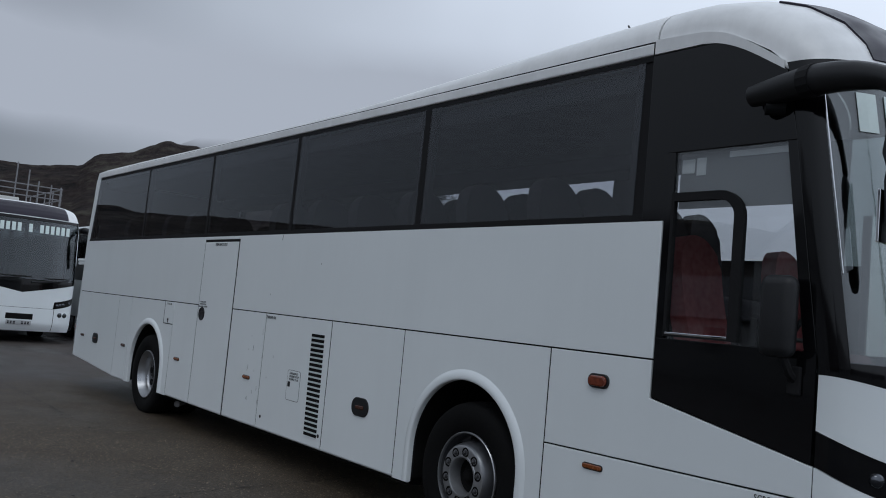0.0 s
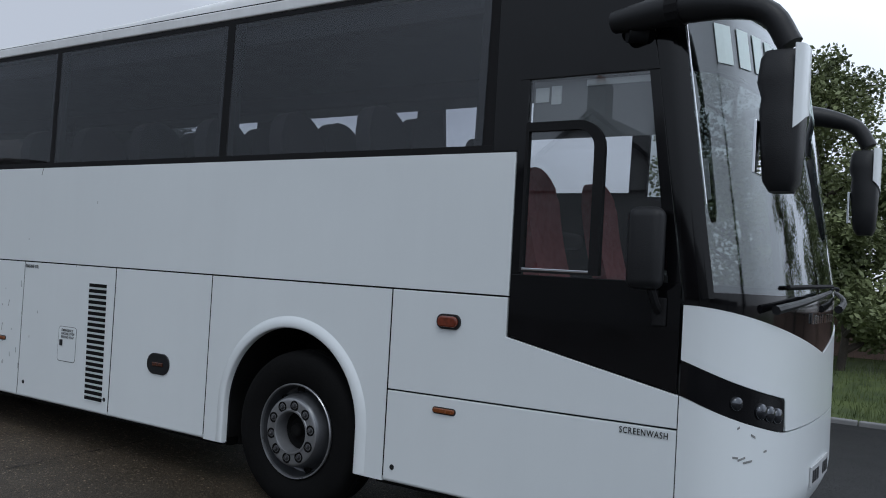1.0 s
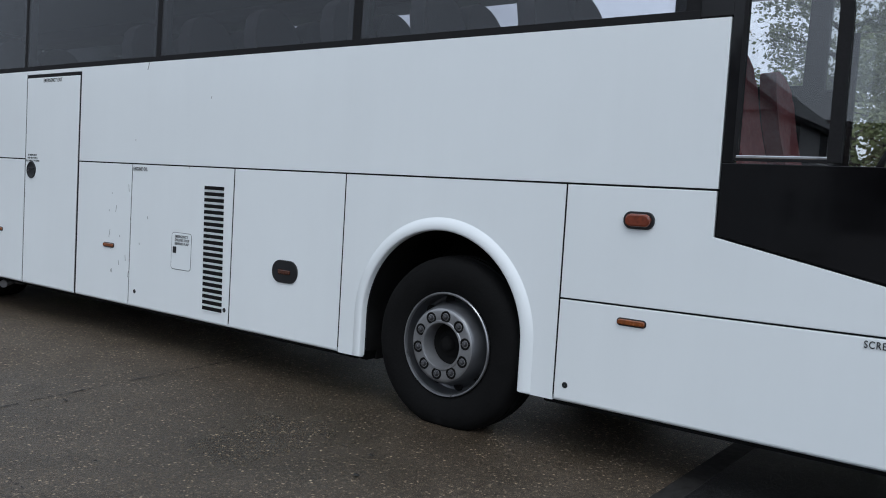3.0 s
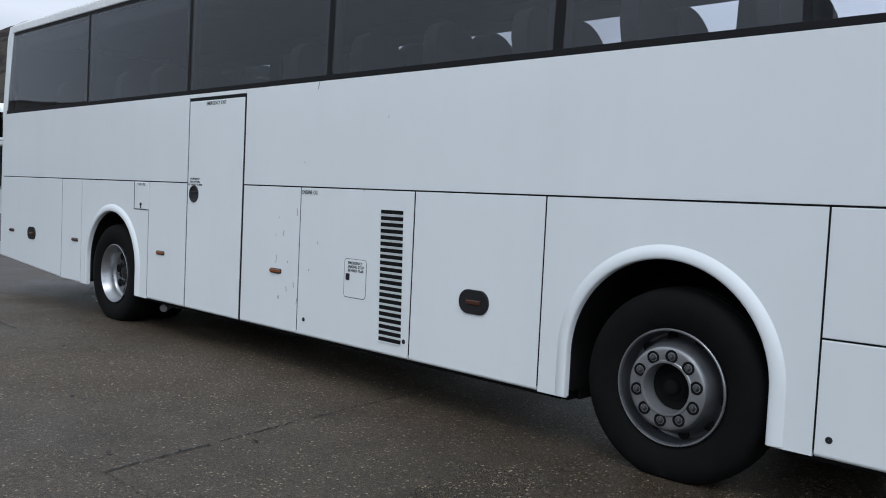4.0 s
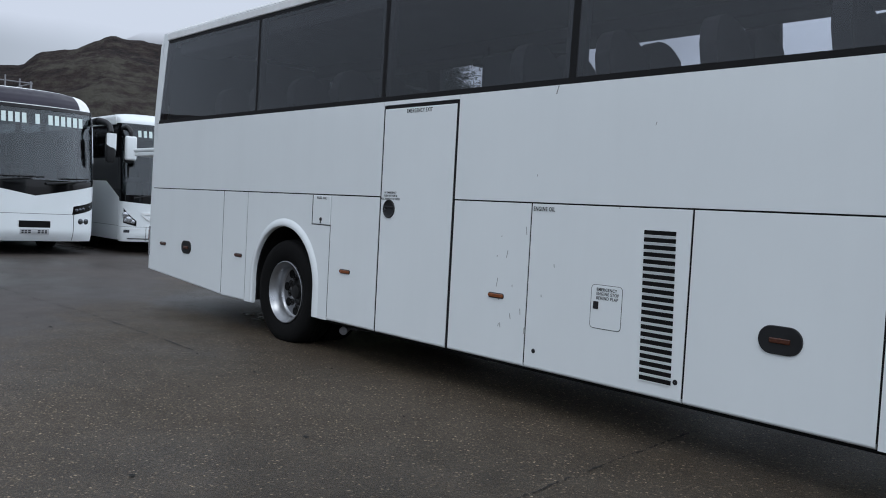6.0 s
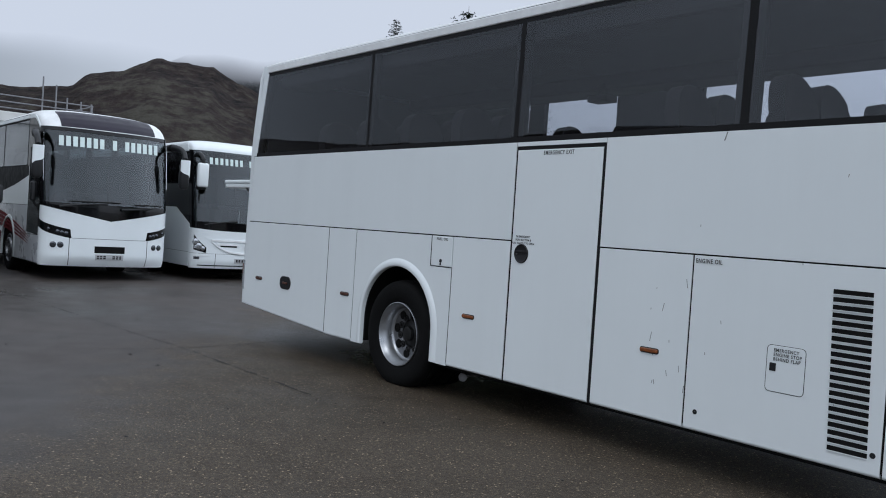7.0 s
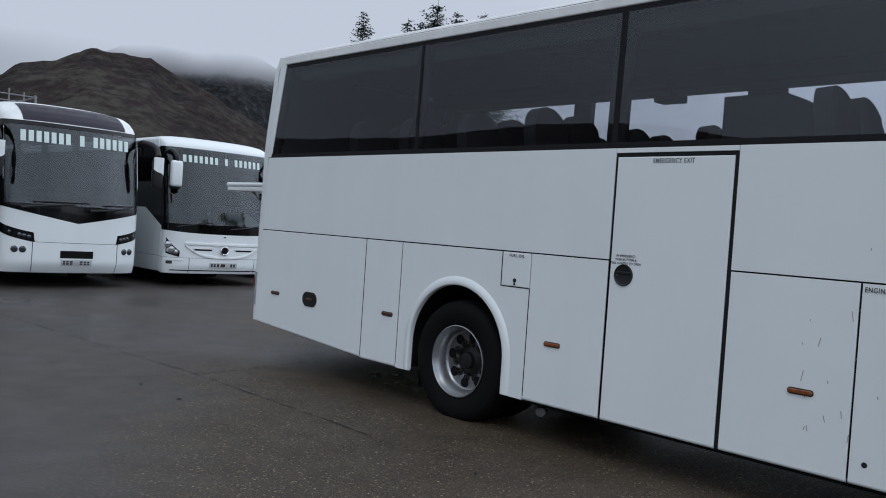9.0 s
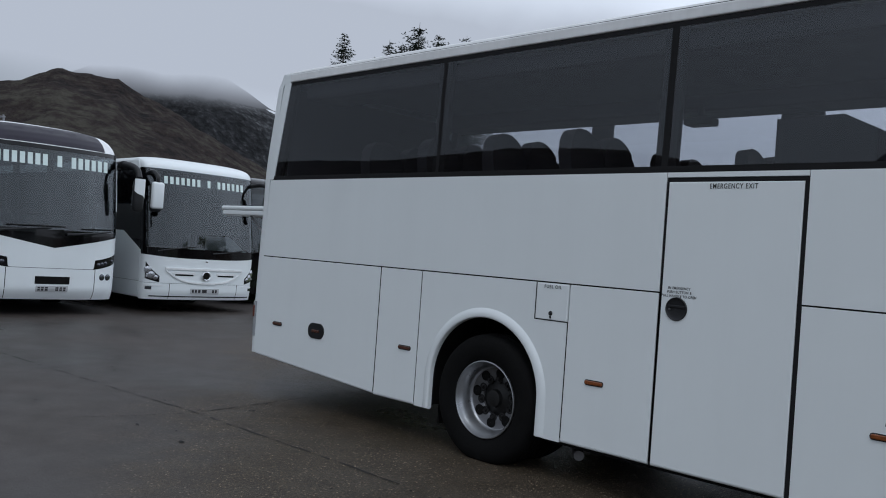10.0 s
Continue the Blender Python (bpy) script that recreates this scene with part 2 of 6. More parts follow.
M_WHITE = mat("white_coach_paint", (0.775, 0.815, 0.825), 0.30, var=0.018, scale=0.7, fine=3, coat=0.35, rough_var=0.02)
streaks(M_WHITE, 0.035, 1.3)
M_ROOF = mat("white_roof_paint", (0.80, 0.81, 0.81), 0.42, var=0.08, scale=2.0, fine=14, coat=0.1)
streaks(M_ROOF, 0.12, 5.0)
M_SILVER = mat("silver_coach_paint", (0.55, 0.57, 0.60), 0.3, metal=0.25, var=0.04, scale=2, coat=0.4)
M_BLACK = mat("black_gloss_paint", (0.0035, 0.0035, 0.0042), 0.08, var=0.2, spec=0.36, rough_var=0.03)
M_RUBBER = mat("black_rubber", (0.011, 0.011, 0.012), 0.75, var=0.3, bump=0.1, spec=0.2)
M_PLASTIC = mat("black_grained_plastic", (0.013, 0.0135, 0.015), 0.45, var=0.25, bump=0.15, bump_scale=200, spec=0.35)
M_TYRE = mat("tyre_rubber", (0.0055, 0.0055, 0.0056), 0.85, var=0.35, scale=9, bump=0.25, bump_scale=60, spec=0.12)
M_STEEL = mat("silver_wheel_paint", (0.33, 0.34, 0.355), 0.34, metal=0.8, var=0.10, scale=7, fine=40)
# wheel steel darkened: the shade inside the front rim is put into its colour
M_RIMWELL = mat("shaded_rim_well", (0.15, 0.155, 0.165), 0.36, metal=0.7, var=0.14, scale=8, fine=40)
M_NUTPLATE = mat("grey_wheel_centre", (0.27, 0.275, 0.285), 0.36, metal=0.6, var=0.12, scale=9)
M_DISC = mat("dull_wheel_disc", (0.15, 0.153, 0.162), 0.42, metal=0.55, var=0.12, scale=9)
M_NUT = mat("wheel_nut_steel", (0.085, 0.085, 0.09), 0.45, metal=0.7, var=0.4, scale=40)
M_HUB = mat("greasy_hub_steel", (0.007, 0.0068, 0.0068), 0.55, metal=0.2, var=0.5, scale=25)
M_UNDER = mat("underbody_black", (0.008, 0.008, 0.008), 0.9, var=0.4, spec=0.1)
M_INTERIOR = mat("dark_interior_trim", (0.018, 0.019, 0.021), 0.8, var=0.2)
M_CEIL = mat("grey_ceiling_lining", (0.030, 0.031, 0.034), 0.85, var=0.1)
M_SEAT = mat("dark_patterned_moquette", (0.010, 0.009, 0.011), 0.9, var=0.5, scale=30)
M_REDSEAT = mat("red_patterned_moquette", (0.25, 0.014, 0.024), 0.9, var=0.3, scale=22, second=(0.27, 0.075, 0.075))
M_AMBER = mat("amber_lens", (0.19, 0.052, 0.011), 0.2, var=0.25, scale=50, coat=0.5)
M_REDLAMP = mat("orange_red_lens", (0.15, 0.030, 0.012), 0.18, var=0.3, scale=40, coat=0.5)
M_DARKLENS = mat("dark_amber_lens", (0.065, 0.020, 0.010), 0.2, var=0.3, scale=50, coat=0.4)
M_BLIND = mat("grey_roller_blind", (0.17, 0.18, 0.185), 0.8, var=0.08, scale=3)
M_PAPER = mat("pale_paper_label", (0.62, 0.65, 0.66), 0.6, var=0.05)
M_TEXT = mat("black_vinyl_lettering", (0.012, 0.012, 0.014), 0.5, var=0.2)
M_WTEXT = mat("pale_green_vinyl_lettering", (0.66, 0.76, 0.74), 0.5, var=0.05)
M_SCRATCH = mat("scratched_primer", (0.22, 0.225, 0.22), 0.7, var=0.3, scale=60)
M_GLASS = glass("tinted_side_glass", (0.80, 0.81, 0.83), 0.046)
M_SIDE = glass("dark_parked_coach_glass", (0.55, 0.57, 0.59), 0.05)
M_SCREEN = glass("windscreen_glass", (0.55, 0.59, 0.58), 0.11)
M_SCREEN_DARK = glass("tinted_windscreen_glass", (0.68, 0.72, 0.73), 0.048)
M_DOORGLASS = glass("smoked_door_glass", (0.66, 0.68, 0.69))
M_CLEAR = glass("cab_window_glass", (0.90, 0.91, 0.91), 0.075)
M_MIRROR = mat("mirror_glass", (0.85, 0.87, 0.9), 0.03, metal=1.0, var=0.01, rough_var=0.01)
M_CHROME = mat("chrome", (0.75, 0.76, 0.78), 0.12, metal=1.0, var=0.08)
M_LENS = mat("headlamp_lens", (0.085, 0.09, 0.10), 0.08, metal=0.85, var=0.25, scale=60)
M_CLEARLENS = mat("clear_lamp_cover", (0.42, 0.44, 0.46), 0.12, metal=0.3, var=0.25, scale=30, coat=0.5)
M_LAMP = mat("bright_headlamp_reflector", (0.42, 0.43, 0.45), 0.12, metal=0.9, var=0.4, scale=50)
M_PLATE = mat("white_plate", (0.46, 0.47, 0.48), 0.4, var=0.05)
M_ROOFGLASS = mat("dark_roof_panel", (0.022, 0.019, 0.029), 0.40, var=0.2, spec=0.25)
M_RED = mat("dark_red_vinyl", (0.12, 0.010, 0.016), 0.6, var=0.1, spec=0.15)
M_TEAL = mat("teal_coach_paint", (0.004, 0.045, 0.047), 0.25, var=0.1, coat=0.4)
M_CONCRETE = ground_material("worn_wet_concrete", (0.0225, 0.0162, 0.0095), (0.068, 0.0535, 0.0390), (0.70, 0.55, 0.37), 0.27, 0.64, 52, 0.2)
M_TARMAC = ground_material("damp_tarmac", (0.005, 0.005, 0.0055), (0.011, 0.011, 0.012), (0.075, 0.075, 0.078), 0.42, 0.68, 60)
M_JOINT = mat("bitumen_joint", (0.012, 0.011, 0.010), 0.7, var=0.4, scale=20)
M_GRASS = mat("grass_turf", (0.040, 0.070, 0.016), 0.9, var=0.4, scale=3, second=(0.095, 0.125, 0.035))
M_BLADE = mat("grass_blades", (0.055, 0.095, 0.022), 0.7, var=0.3, second=(0.13, 0.16, 0.05))
M_BARK = mat("tree_bark", (0.055, 0.045, 0.036), 0.9, var=0.4, bump=0.6, bump_scale=30)
M_LEAF = mat("grey_green_leaves", (0.105, 0.140, 0.052), 0.6, var=0.4, scale=0.8, second=(0.25, 0.285, 0.125))
M_NEEDLE = mat("dark_conifer_needles", (0.018, 0.028, 0.018), 0.8, var=0.4, scale=0.8)
M_RENDERED = mat("white_render", (0.62, 0.62, 0.60), 0.85, var=0.15, scale=0.8)
M_ROUGHWALL = mat("grey_house_render", (0.20, 0.20, 0.20), 0.9, var=0.2, scale=1)
M_SLATE = mat("slate_roof", (0.028, 0.028, 0.032), 0.6, var=0.3, scale=3)
M_PINKWALL = mat("pinkish_stone_wall", (0.30, 0.20, 0.17), 0.9, var=0.3, scale=4, bump=0.4, bump_scale=10)
M_GALV = mat("galvanised_tube", (0.22, 0.22, 0.23), 0.5, metal=0.7, var=0.25, scale=12)
# gloss taken out, so black stands in for a reflection of dark surroundings
M_MATTBLACK = mat("matt_black_side", (0.006, 0.006, 0.007), 0.5, var=0.3, spec=0.15)
M_WINDOW = mat("dark_house_window", (0.02, 0.022, 0.025), 0.1, var=0.2)


# ---------------------------------------------------------------- mesh helpers
def part(name, bm, material, parent=None, label="", smooth=False, keep=False):
    me = bpy.data.meshes.new(name)
    bm.normal_update()
    bm.to_mesh(me)
    if not keep:
        bm.free()
    me.materials.append(material)
    if smooth:
        for p in me.polygons:
            p.use_smooth = True
        me.set_sharp_from_angle(angle=radians(42))
    ob = new(name, me)
    if parent is not None:
        ob.parent = parent
    if label:
        ob["label"] = label
    return ob


def thing(name, label, category, at=(0, 0, 0), rz=0.0, group="", kind=""):
    ob = new(name)
    ob.matrix_basis = pose(*at, 0, 0, rz)
    return tagged(ob, label, category, group, kind)


def box(bm, x0, x1, y0, y1, z0, z1, bev=0.0, seg=2):
    r = bmesh.ops.create_cube(bm, size=1)
    vs = r["verts"]
    for v in vs:
        v.co = Vector(((x0 + x1) / 2 + v.co.x * (x1 - x0), (y0 + y1) / 2 + v.co.y * (y1 - y0), (z0 + z1) / 2 + v.co.z * (z1 - z0)))
    if bev:
        es = list({e for v in vs for e in v.link_edges})
        bmesh.ops.bevel(bm, geom=es, offset=bev, segments=seg, affect="EDGES", profile=0.5)
    return bm


def boxed(*a, **k):
    return box(bmesh.new(), *a, **k)


def panel(pts, y0, y1, bev=0.006, bottom=0.0):
    """A sheet cut to the outline pts (x, z), its face at y0 and its back at y1, with rounded edges."""
    bm = bmesh.new()
    area = sum(a[0] * b[1] - b[0] * a[1] for a, b in zip(pts, pts[1:] + pts[:1]))
    if (area < 0) == (y0 < y1):
        pts = pts[::-1]
    vs = [bm.verts.new((x, y0, z)) for x, z in pts]
    f = bm.faces.new(vs)
    r = bmesh.ops.extrude_face_region(bm, geom=[f])
    for g in r["geom"]:
        if isinstance(g, bmesh.types.BMVert):
            g.co.y = y1
    bmesh.ops.recalc_face_normals(bm, faces=bm.faces)
    low = min(p[1] for p in pts)
    if bottom:
        es = [e for e in bm.edges if all(abs(v.co.y - y0) < 1e-5 and v.co.z < low + 0.14 for v in e.verts)
              and abs(e.verts[0].co.x - e.verts[1].co.x) > 0.05]
        if es:
            bmesh.ops.bevel(bm, geom=es, offset=bottom, segments=4, affect="EDGES", profile=0.5)
    if bev:
        es = [e for e in bm.edges if all(abs(v.co.y - y0) < 1e-5 for v in e.verts) and len(e.link_faces) == 2
              and abs(e.link_faces[0].normal.dot(e.link_faces[1].normal)) < 0.5]
        if es:
            bmesh.ops.bevel(bm, geom=es, offset=bev, segments=2, affect="EDGES", profile=0.5)
    return bm


def lathe(profile, seg=48, axis="y"):
    """Turns a profile of (radius, along) about the y axis (or z)."""
    bm = bmesh.new()
    rings = []
    for r, a in profile:
        ring = []
        for k in range(seg):
            t = 2 * math.pi * k / seg
            c, s = r * math.cos(t), r * math.sin(t)
            ring.append(bm.verts.new((c, a, s) if axis == "y" else (c, s, a)))
        rings.append(ring)
    for a, b in zip(rings, rings[1:]):
        for k in range(seg):
            bm.faces.new((a[k], a[(k + 1) % seg], b[(k + 1) % seg], b[k]))
    bmesh.ops.recalc_face_normals(bm, faces=bm.faces)
    return bm


def tube(pts, radii, seg=12, bm=None, flat=1.0):
    """A round bar along pts, with a radius for each point, closed at its ends."""
    bm = bm or bmesh.new()
    pts = [Vector(p) for p in pts]
    if not isinstance(radii, (list, tuple)):
        radii = [radii] * len(pts)
    rings = []
    for i, p in enumerate(pts):
        d = (pts[min(i + 1, len(pts) - 1)] - pts[max(i - 1, 0)]).normalized()
        up = Vector((0, 0, 1)) if abs(d.z) < 0.95 else Vector((0, 1, 0))
        a = d.cross(up).normalized()
        b = a.cross(d).normalized()
        rings.append([bm.verts.new(p + radii[i] * (math.cos(2 * math.pi * k / seg) * a * flat + math.sin(2 * math.pi * k / seg) * b))
                      for k in range(seg)])
    for a, b in zip(rings, rings[1:]):
        for k in range(seg):
            bm.faces.new((a[k], a[(k + 1) % seg], b[(k + 1) % seg], b[k]))
    bm.faces.new(rings[0][::-1])
    bm.faces.new(rings[-1])
    bmesh.ops.recalc_face_normals(bm, faces=bm.faces)
    return bm


def curve_pts(pts, n):
    """n points on a smooth line through pts."""
    P = [Vector(p) for p in pts]
    P = [P[0] * 2 - P[1], *P, P[-1] * 2 - P[-2]]
    out = []
    for k in range(n):
        s = k / (n - 1) * (len(P) - 3)
        i = min(int(s), len(P) - 4)
        t = s - i
        a, b, c, d = P[i:i + 4]
        out.append(0.5 * (2 * b + (c - a) * t + (2 * a - 5 * b + 4 * c - d) * t * t + (3 * b - a - 3 * c + d) * t ** 3))
    return out


def sheet(fn, nu, nv, thick, inward):
    """A curved sheet fn(i/nu, j/nv) with a thickness towards the point inward."""
    bm = bmesh.new()
    g = [[Vector(fn(i / nu, j / nv)) for j in range(nv + 1)] for i in range(nu + 1)]
    outer = [[bm.verts.new(p) for p in row] for row in g]
    inner = []
    for i in range(nu + 1):
        row = []
        for j in range(nv + 1):
            du = g[min(i + 1, nu)][j] - g[max(i - 1, 0)][j]
            dv = g[i][min(j + 1, nv)] - g[i][max(j - 1, 0)]
            n = du.cross(dv)
            n = n.normalized() if n.length > 1e-9 else Vector((0, 0, 1))
            if n.dot(Vector(inward) - g[i][j]) < 0:
                n = -n
            row.append(bm.verts.new(g[i][j] + n * thick))
        inner.append(row)
    for i in range(nu):
        for j in range(nv):
            bm.faces.new((outer[i][j], outer[i + 1][j], outer[i + 1][j + 1], outer[i][j + 1]))
            bm.faces.new((inner[i][j], inner[i][j + 1], inner[i + 1][j + 1], inner[i + 1][j]))
    for i in range(nu):
        for j in (0, nv):
            bm.faces.new((outer[i][j], inner[i][j], inner[i + 1][j], outer[i + 1][j]))
    for j in range(nv):
        for i in (0, nu):
            bm.faces.new((outer[i][j], outer[i][j + 1], inner[i][j + 1], inner[i][j]))
    bmesh.ops.recalc_face_normals(bm, faces=bm.faces)
    return bm


def lettering(text, x, z, size, parent, y=-0.003, squeeze=1.0, name="lettering", face="y"):
    """Flat letters, their lower left corner at x, z on a side wall."""
    cu = bpy.data.curves.new("text", "FONT")
    cu.body, cu.size, cu.extrude, cu.offset = text, size, 0.0006, size * 0.009
    cu.space_character = 1.18
    tmp = bpy.data.objects.new("text", cu)
    me = bpy.data.meshes.new_from_object(tmp)
    bpy.data.objects.remove(tmp)
    me.transform(Matrix.Translation((x, y, z)) @ Matrix.Rotation(radians(90), 4, "X") @ Matrix.Diagonal((squeeze, 1, 1, 1)))
    me.materials.append(M_TEXT)
    ob = new(name, me)
    ob.parent = parent
    return ob


def smooth01(a, b, x):
    t = max(0.0, min(1.0, (x - a) / (b - a)))
    return t * t * (3 - 2 * t)


# ---------------------------------------------------------------- wheels
def wheel(parent, x, y, z, sign, rear):
    """A road wheel, its outer face towards -y where sign is 1 and +y where it is -1."""
    w = new("wheel")
    w.parent = parent
    w.matrix_basis = Matrix.Translation((x, y, z)) @ Matrix.Rotation(0 if sign > 0 else math.pi, 4, "Z")
    tyre = [(0.297, 0.015), (0.33, -0.010), (0.41, -0.026), (0.463, -0.021), (0.493, 0.000), (0.506, 0.028), (0.513, 0.075),
            (0.505, 0.080), (0.505, 0.092), (0.515, 0.097), (0.515, 0.130), (0.507, 0.134), (0.507, 0.146), (0.515, 0.150),
            (0.513, 0.20), (0.506, 0.245), (0.488, 0.27), (0.41, 0.285), (0.297, 0.26)]

    def loaded(profile, seg):
        """A tyre flattened where it bears on the ground."""
        bm = lathe(profile, seg)
        for v in bm.verts:
            if v.co.z < -z:
                v.co.y -= 0.25 * (-z - v.co.z) * (1 if v.co.y < 0.13 else -1)
                v.co.z = -z
        return bm

    part("tyre", loaded(tyre, 72), M_TYRE, w, smooth=True)
    if rear:
        prof = [(0.300, 0.012), (0.303, -0.006), (0.296, -0.009), (0.287, 0.006), (0.278, 0.03), (0.264, 0.045), (0.258, 0.10),
                (0.250, 0.125), (0.240, 0.132)]
        plate = [(0.240, 0.132), (0.225, 0.140), (0.19, 0.144), (0.15, 0.150), (0.140, 0.16), (0.136, 0.19)]
        part("wheel_disc", lathe(plate, 64), M_DISC, w, smooth=True)
        disc, nut_y, hole_r, hole_y = 0.158, 0.144, 0.203, 0.141
        hub = [(0.001, 0.100), (0.050, 0.100), (0.066, 0.106), (0.074, 0.138), (0.100, 0.150), (0.137, 0.168)]
    else:
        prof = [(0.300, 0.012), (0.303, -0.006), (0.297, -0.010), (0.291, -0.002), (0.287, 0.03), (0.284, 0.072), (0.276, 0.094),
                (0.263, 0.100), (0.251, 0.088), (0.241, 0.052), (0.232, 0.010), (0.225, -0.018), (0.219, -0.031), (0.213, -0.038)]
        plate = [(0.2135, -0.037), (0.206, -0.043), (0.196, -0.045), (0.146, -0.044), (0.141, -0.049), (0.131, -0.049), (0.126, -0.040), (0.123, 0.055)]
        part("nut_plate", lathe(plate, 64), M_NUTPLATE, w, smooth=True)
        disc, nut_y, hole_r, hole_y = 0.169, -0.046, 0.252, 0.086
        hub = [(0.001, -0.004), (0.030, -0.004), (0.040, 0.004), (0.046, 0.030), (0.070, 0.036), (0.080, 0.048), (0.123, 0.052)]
    # front well takes the shade-darkened steel; only its lip keeps the bright one
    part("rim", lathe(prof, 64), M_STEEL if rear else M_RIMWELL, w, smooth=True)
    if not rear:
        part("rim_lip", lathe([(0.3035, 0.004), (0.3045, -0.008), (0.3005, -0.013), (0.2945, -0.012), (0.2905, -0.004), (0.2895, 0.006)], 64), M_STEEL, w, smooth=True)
    # front hub is near-black, painting the shade at the bottom of its hole
    part("hub", lathe(hub, 32), M_HUB if rear else M_UNDER, w, smooth=True)
    nut = lathe([(0.001, -0.012), (0.010, -0.012), (0.012, -0.009), (0.012, 0.004), (0.0185, 0.006), (0.0205, 0.010)], 6)
    nut_me = part("wheel_nut", nut, M_HUB if rear else M_NUT, w)
    for k in range(10):
        o = nut_me if k == 0 else new("wheel_nut", nut_me.data)
        o.parent = w
        a = 2 * math.pi * (k + 0.3) / 10
        o.location = (disc * math.cos(a), nut_y - 0.006, disc * math.sin(a))
    ringbm = lathe([(0.0205, 0.002), (0.029, -0.003), (0.034, -0.001), (0.036, 0.006)], 14)
    cup = part("nut_seat", ringbm, M_HUB if rear else M_UNDER, w, smooth=True)
    for k in range(10):
        o = cup if k == 0 else new("nut_seat", cup.data)
        o.parent = w
        a = 2 * math.pi * (k + 0.3) / 10
        o.location = (disc * math.cos(a), nut_y - 0.0, disc * math.sin(a))
    hb = lathe([(0.001, -0.007), (0.024, -0.007), (0.029, -0.003), (0.030, 0.006)], 16)
    hole = part("hand_hole", hb, M_UNDER, w, smooth=True)
    if rear:
        hole.scale = (1.45, 1.0, 1.45)
    for k in range(10 if not rear else 8):
        o = hole if k == 0 else new("hand_hole", hole.data)
        o.parent = w
        a = 2 * math.pi * (k + 0.8) / (10 if not rear else 8)
        o.scale = hole.scale
        o.location = (hole_r * math.cos(a), hole_y - 0.002, hole_r * math.sin(a))
    if rear:
        part("inner_tyre", loaded([(r, a + 0.33) for r, a in tyre], 48), M_TYRE, w, smooth=True)
    return w


# ---------------------------------------------------------------- the coach
W = 2.5                       # width over the sides
BELT, SEAM, SKIRT, TOP = 2.235, 1.44, 0.305, 3.225
ARCHES = ((3.184, 0.558), (9.471, 0.576))
ARCH_Z = 0.565
EXP = 2.5


def front_point(phi, z, out=0.0):
    """A point of the rounded front: phi runs from -90 (offside corner) to 90 degrees."""
    a = radians(phi)
    u = math.copysign(abs(math.sin(a)) ** (2 / EXP), a)
    w = abs(math.cos(a)) ** (2 / EXP)
    x0 = 11.990 - 0.155 * max(0.0, z - 1.5) - (0.35 * max(0.0, z - 2.9) ** 1.5)
    tuck = 0.9 * max(0.0, 0.50 - z) ** 1.6
    return Vector((x0 + (0.44 + out - tuck) * w - tuck * 0.3, W / 2 + (W / 2 + out - tuck * 0.25) * u, z))


def front_skin(phi0, phi1, lo, hi, nu, nv, out=0.0, thick=0.02):
    def fn(i, j):
        phi = phi0 + (phi1 - phi0) * i
        a, b = lo(phi), hi(phi)
        return front_point(phi, a + (b - a) * j, out)
    return sheet(fn, nu, nv, thick, (10.653, W / 2, 1.6))


def u_of(phi):
    return abs(math.sin(radians(phi))) ** (2 / EXP)


def strip_lo(phi):
    return 1.03 - 0.185 * min(1.0, (90 - abs(phi)) / 58) ** 0.9


def strip_hi(phi):
    return strip_lo(phi) + 0.165


def mid_hi(phi):
    return 1.462 - 0.255 * (1 - u_of(phi)) ** 0.9


ROOF = [  # station: x at the sides, bow of the front, height of the edge, rise of the crown
    (0.235, -0.20, 3.295, 0.02), (0.30, -0.20, 3.315, 0.06), (0.55, -0.10, 3.315, 0.10), (2.0, 0, 3.315, 0.11), (5.0, 0, 3.31, 0.085),
    (5.8, 0, 3.31, 0.085), (6.6, 0, 3.31, 0.095), (7.5, 0, 3.305, 0.15), (8.6, 0, 3.305, 0.235), (10.037, 0, 3.30, 0.335),
    (10.900, 0, 3.30, 0.37), (11.116, 0.04, 3.30, 0.365), (11.322, 0.12, 3.265, 0.35), (11.496, 0.22, 3.20, 0.31), (11.630, 0.31, 3.12, 0.235),
    (11.702, 0.37, 3.055, 0.14), (11.728, 0.42, 3.0, 0.03)]


def roof_at(s, v, rise=1.0):
    """s from 0 to 1 along the stations, v from -1 to 1 across."""
    k = s * (len(ROOF) - 1)
    i = min(int(k), len(ROOF) - 2)
    t = k - i
    x, d, z, h = (a + (b - a) * t for a, b in zip(ROOF[i], ROOF[i + 1]))
    a = v * math.pi / 2
    u = math.copysign(abs(math.sin(a)) ** (2 / EXP), a)
    w = abs(math.cos(a)) ** (2 / EXP)
    return Vector((x + d * w, W / 2 + (W / 2 - 0.012) * u, z + h * rise * w))


def arch_outline(x0, x1, cx, r, low, high, n=22):
    """A lower side panel from x0 to x1 with a wheel opening."""
    pts = [(x0, high), (x0, low), (cx - r, low)]
    for k in range(n + 1):
        a = math.pi * (1 - k / n)
        pts.append((cx + r * math.cos(a), ARCH_Z + r * math.sin(a)))
    return pts + [(cx + r, low), (x1, low), (x1, high)]


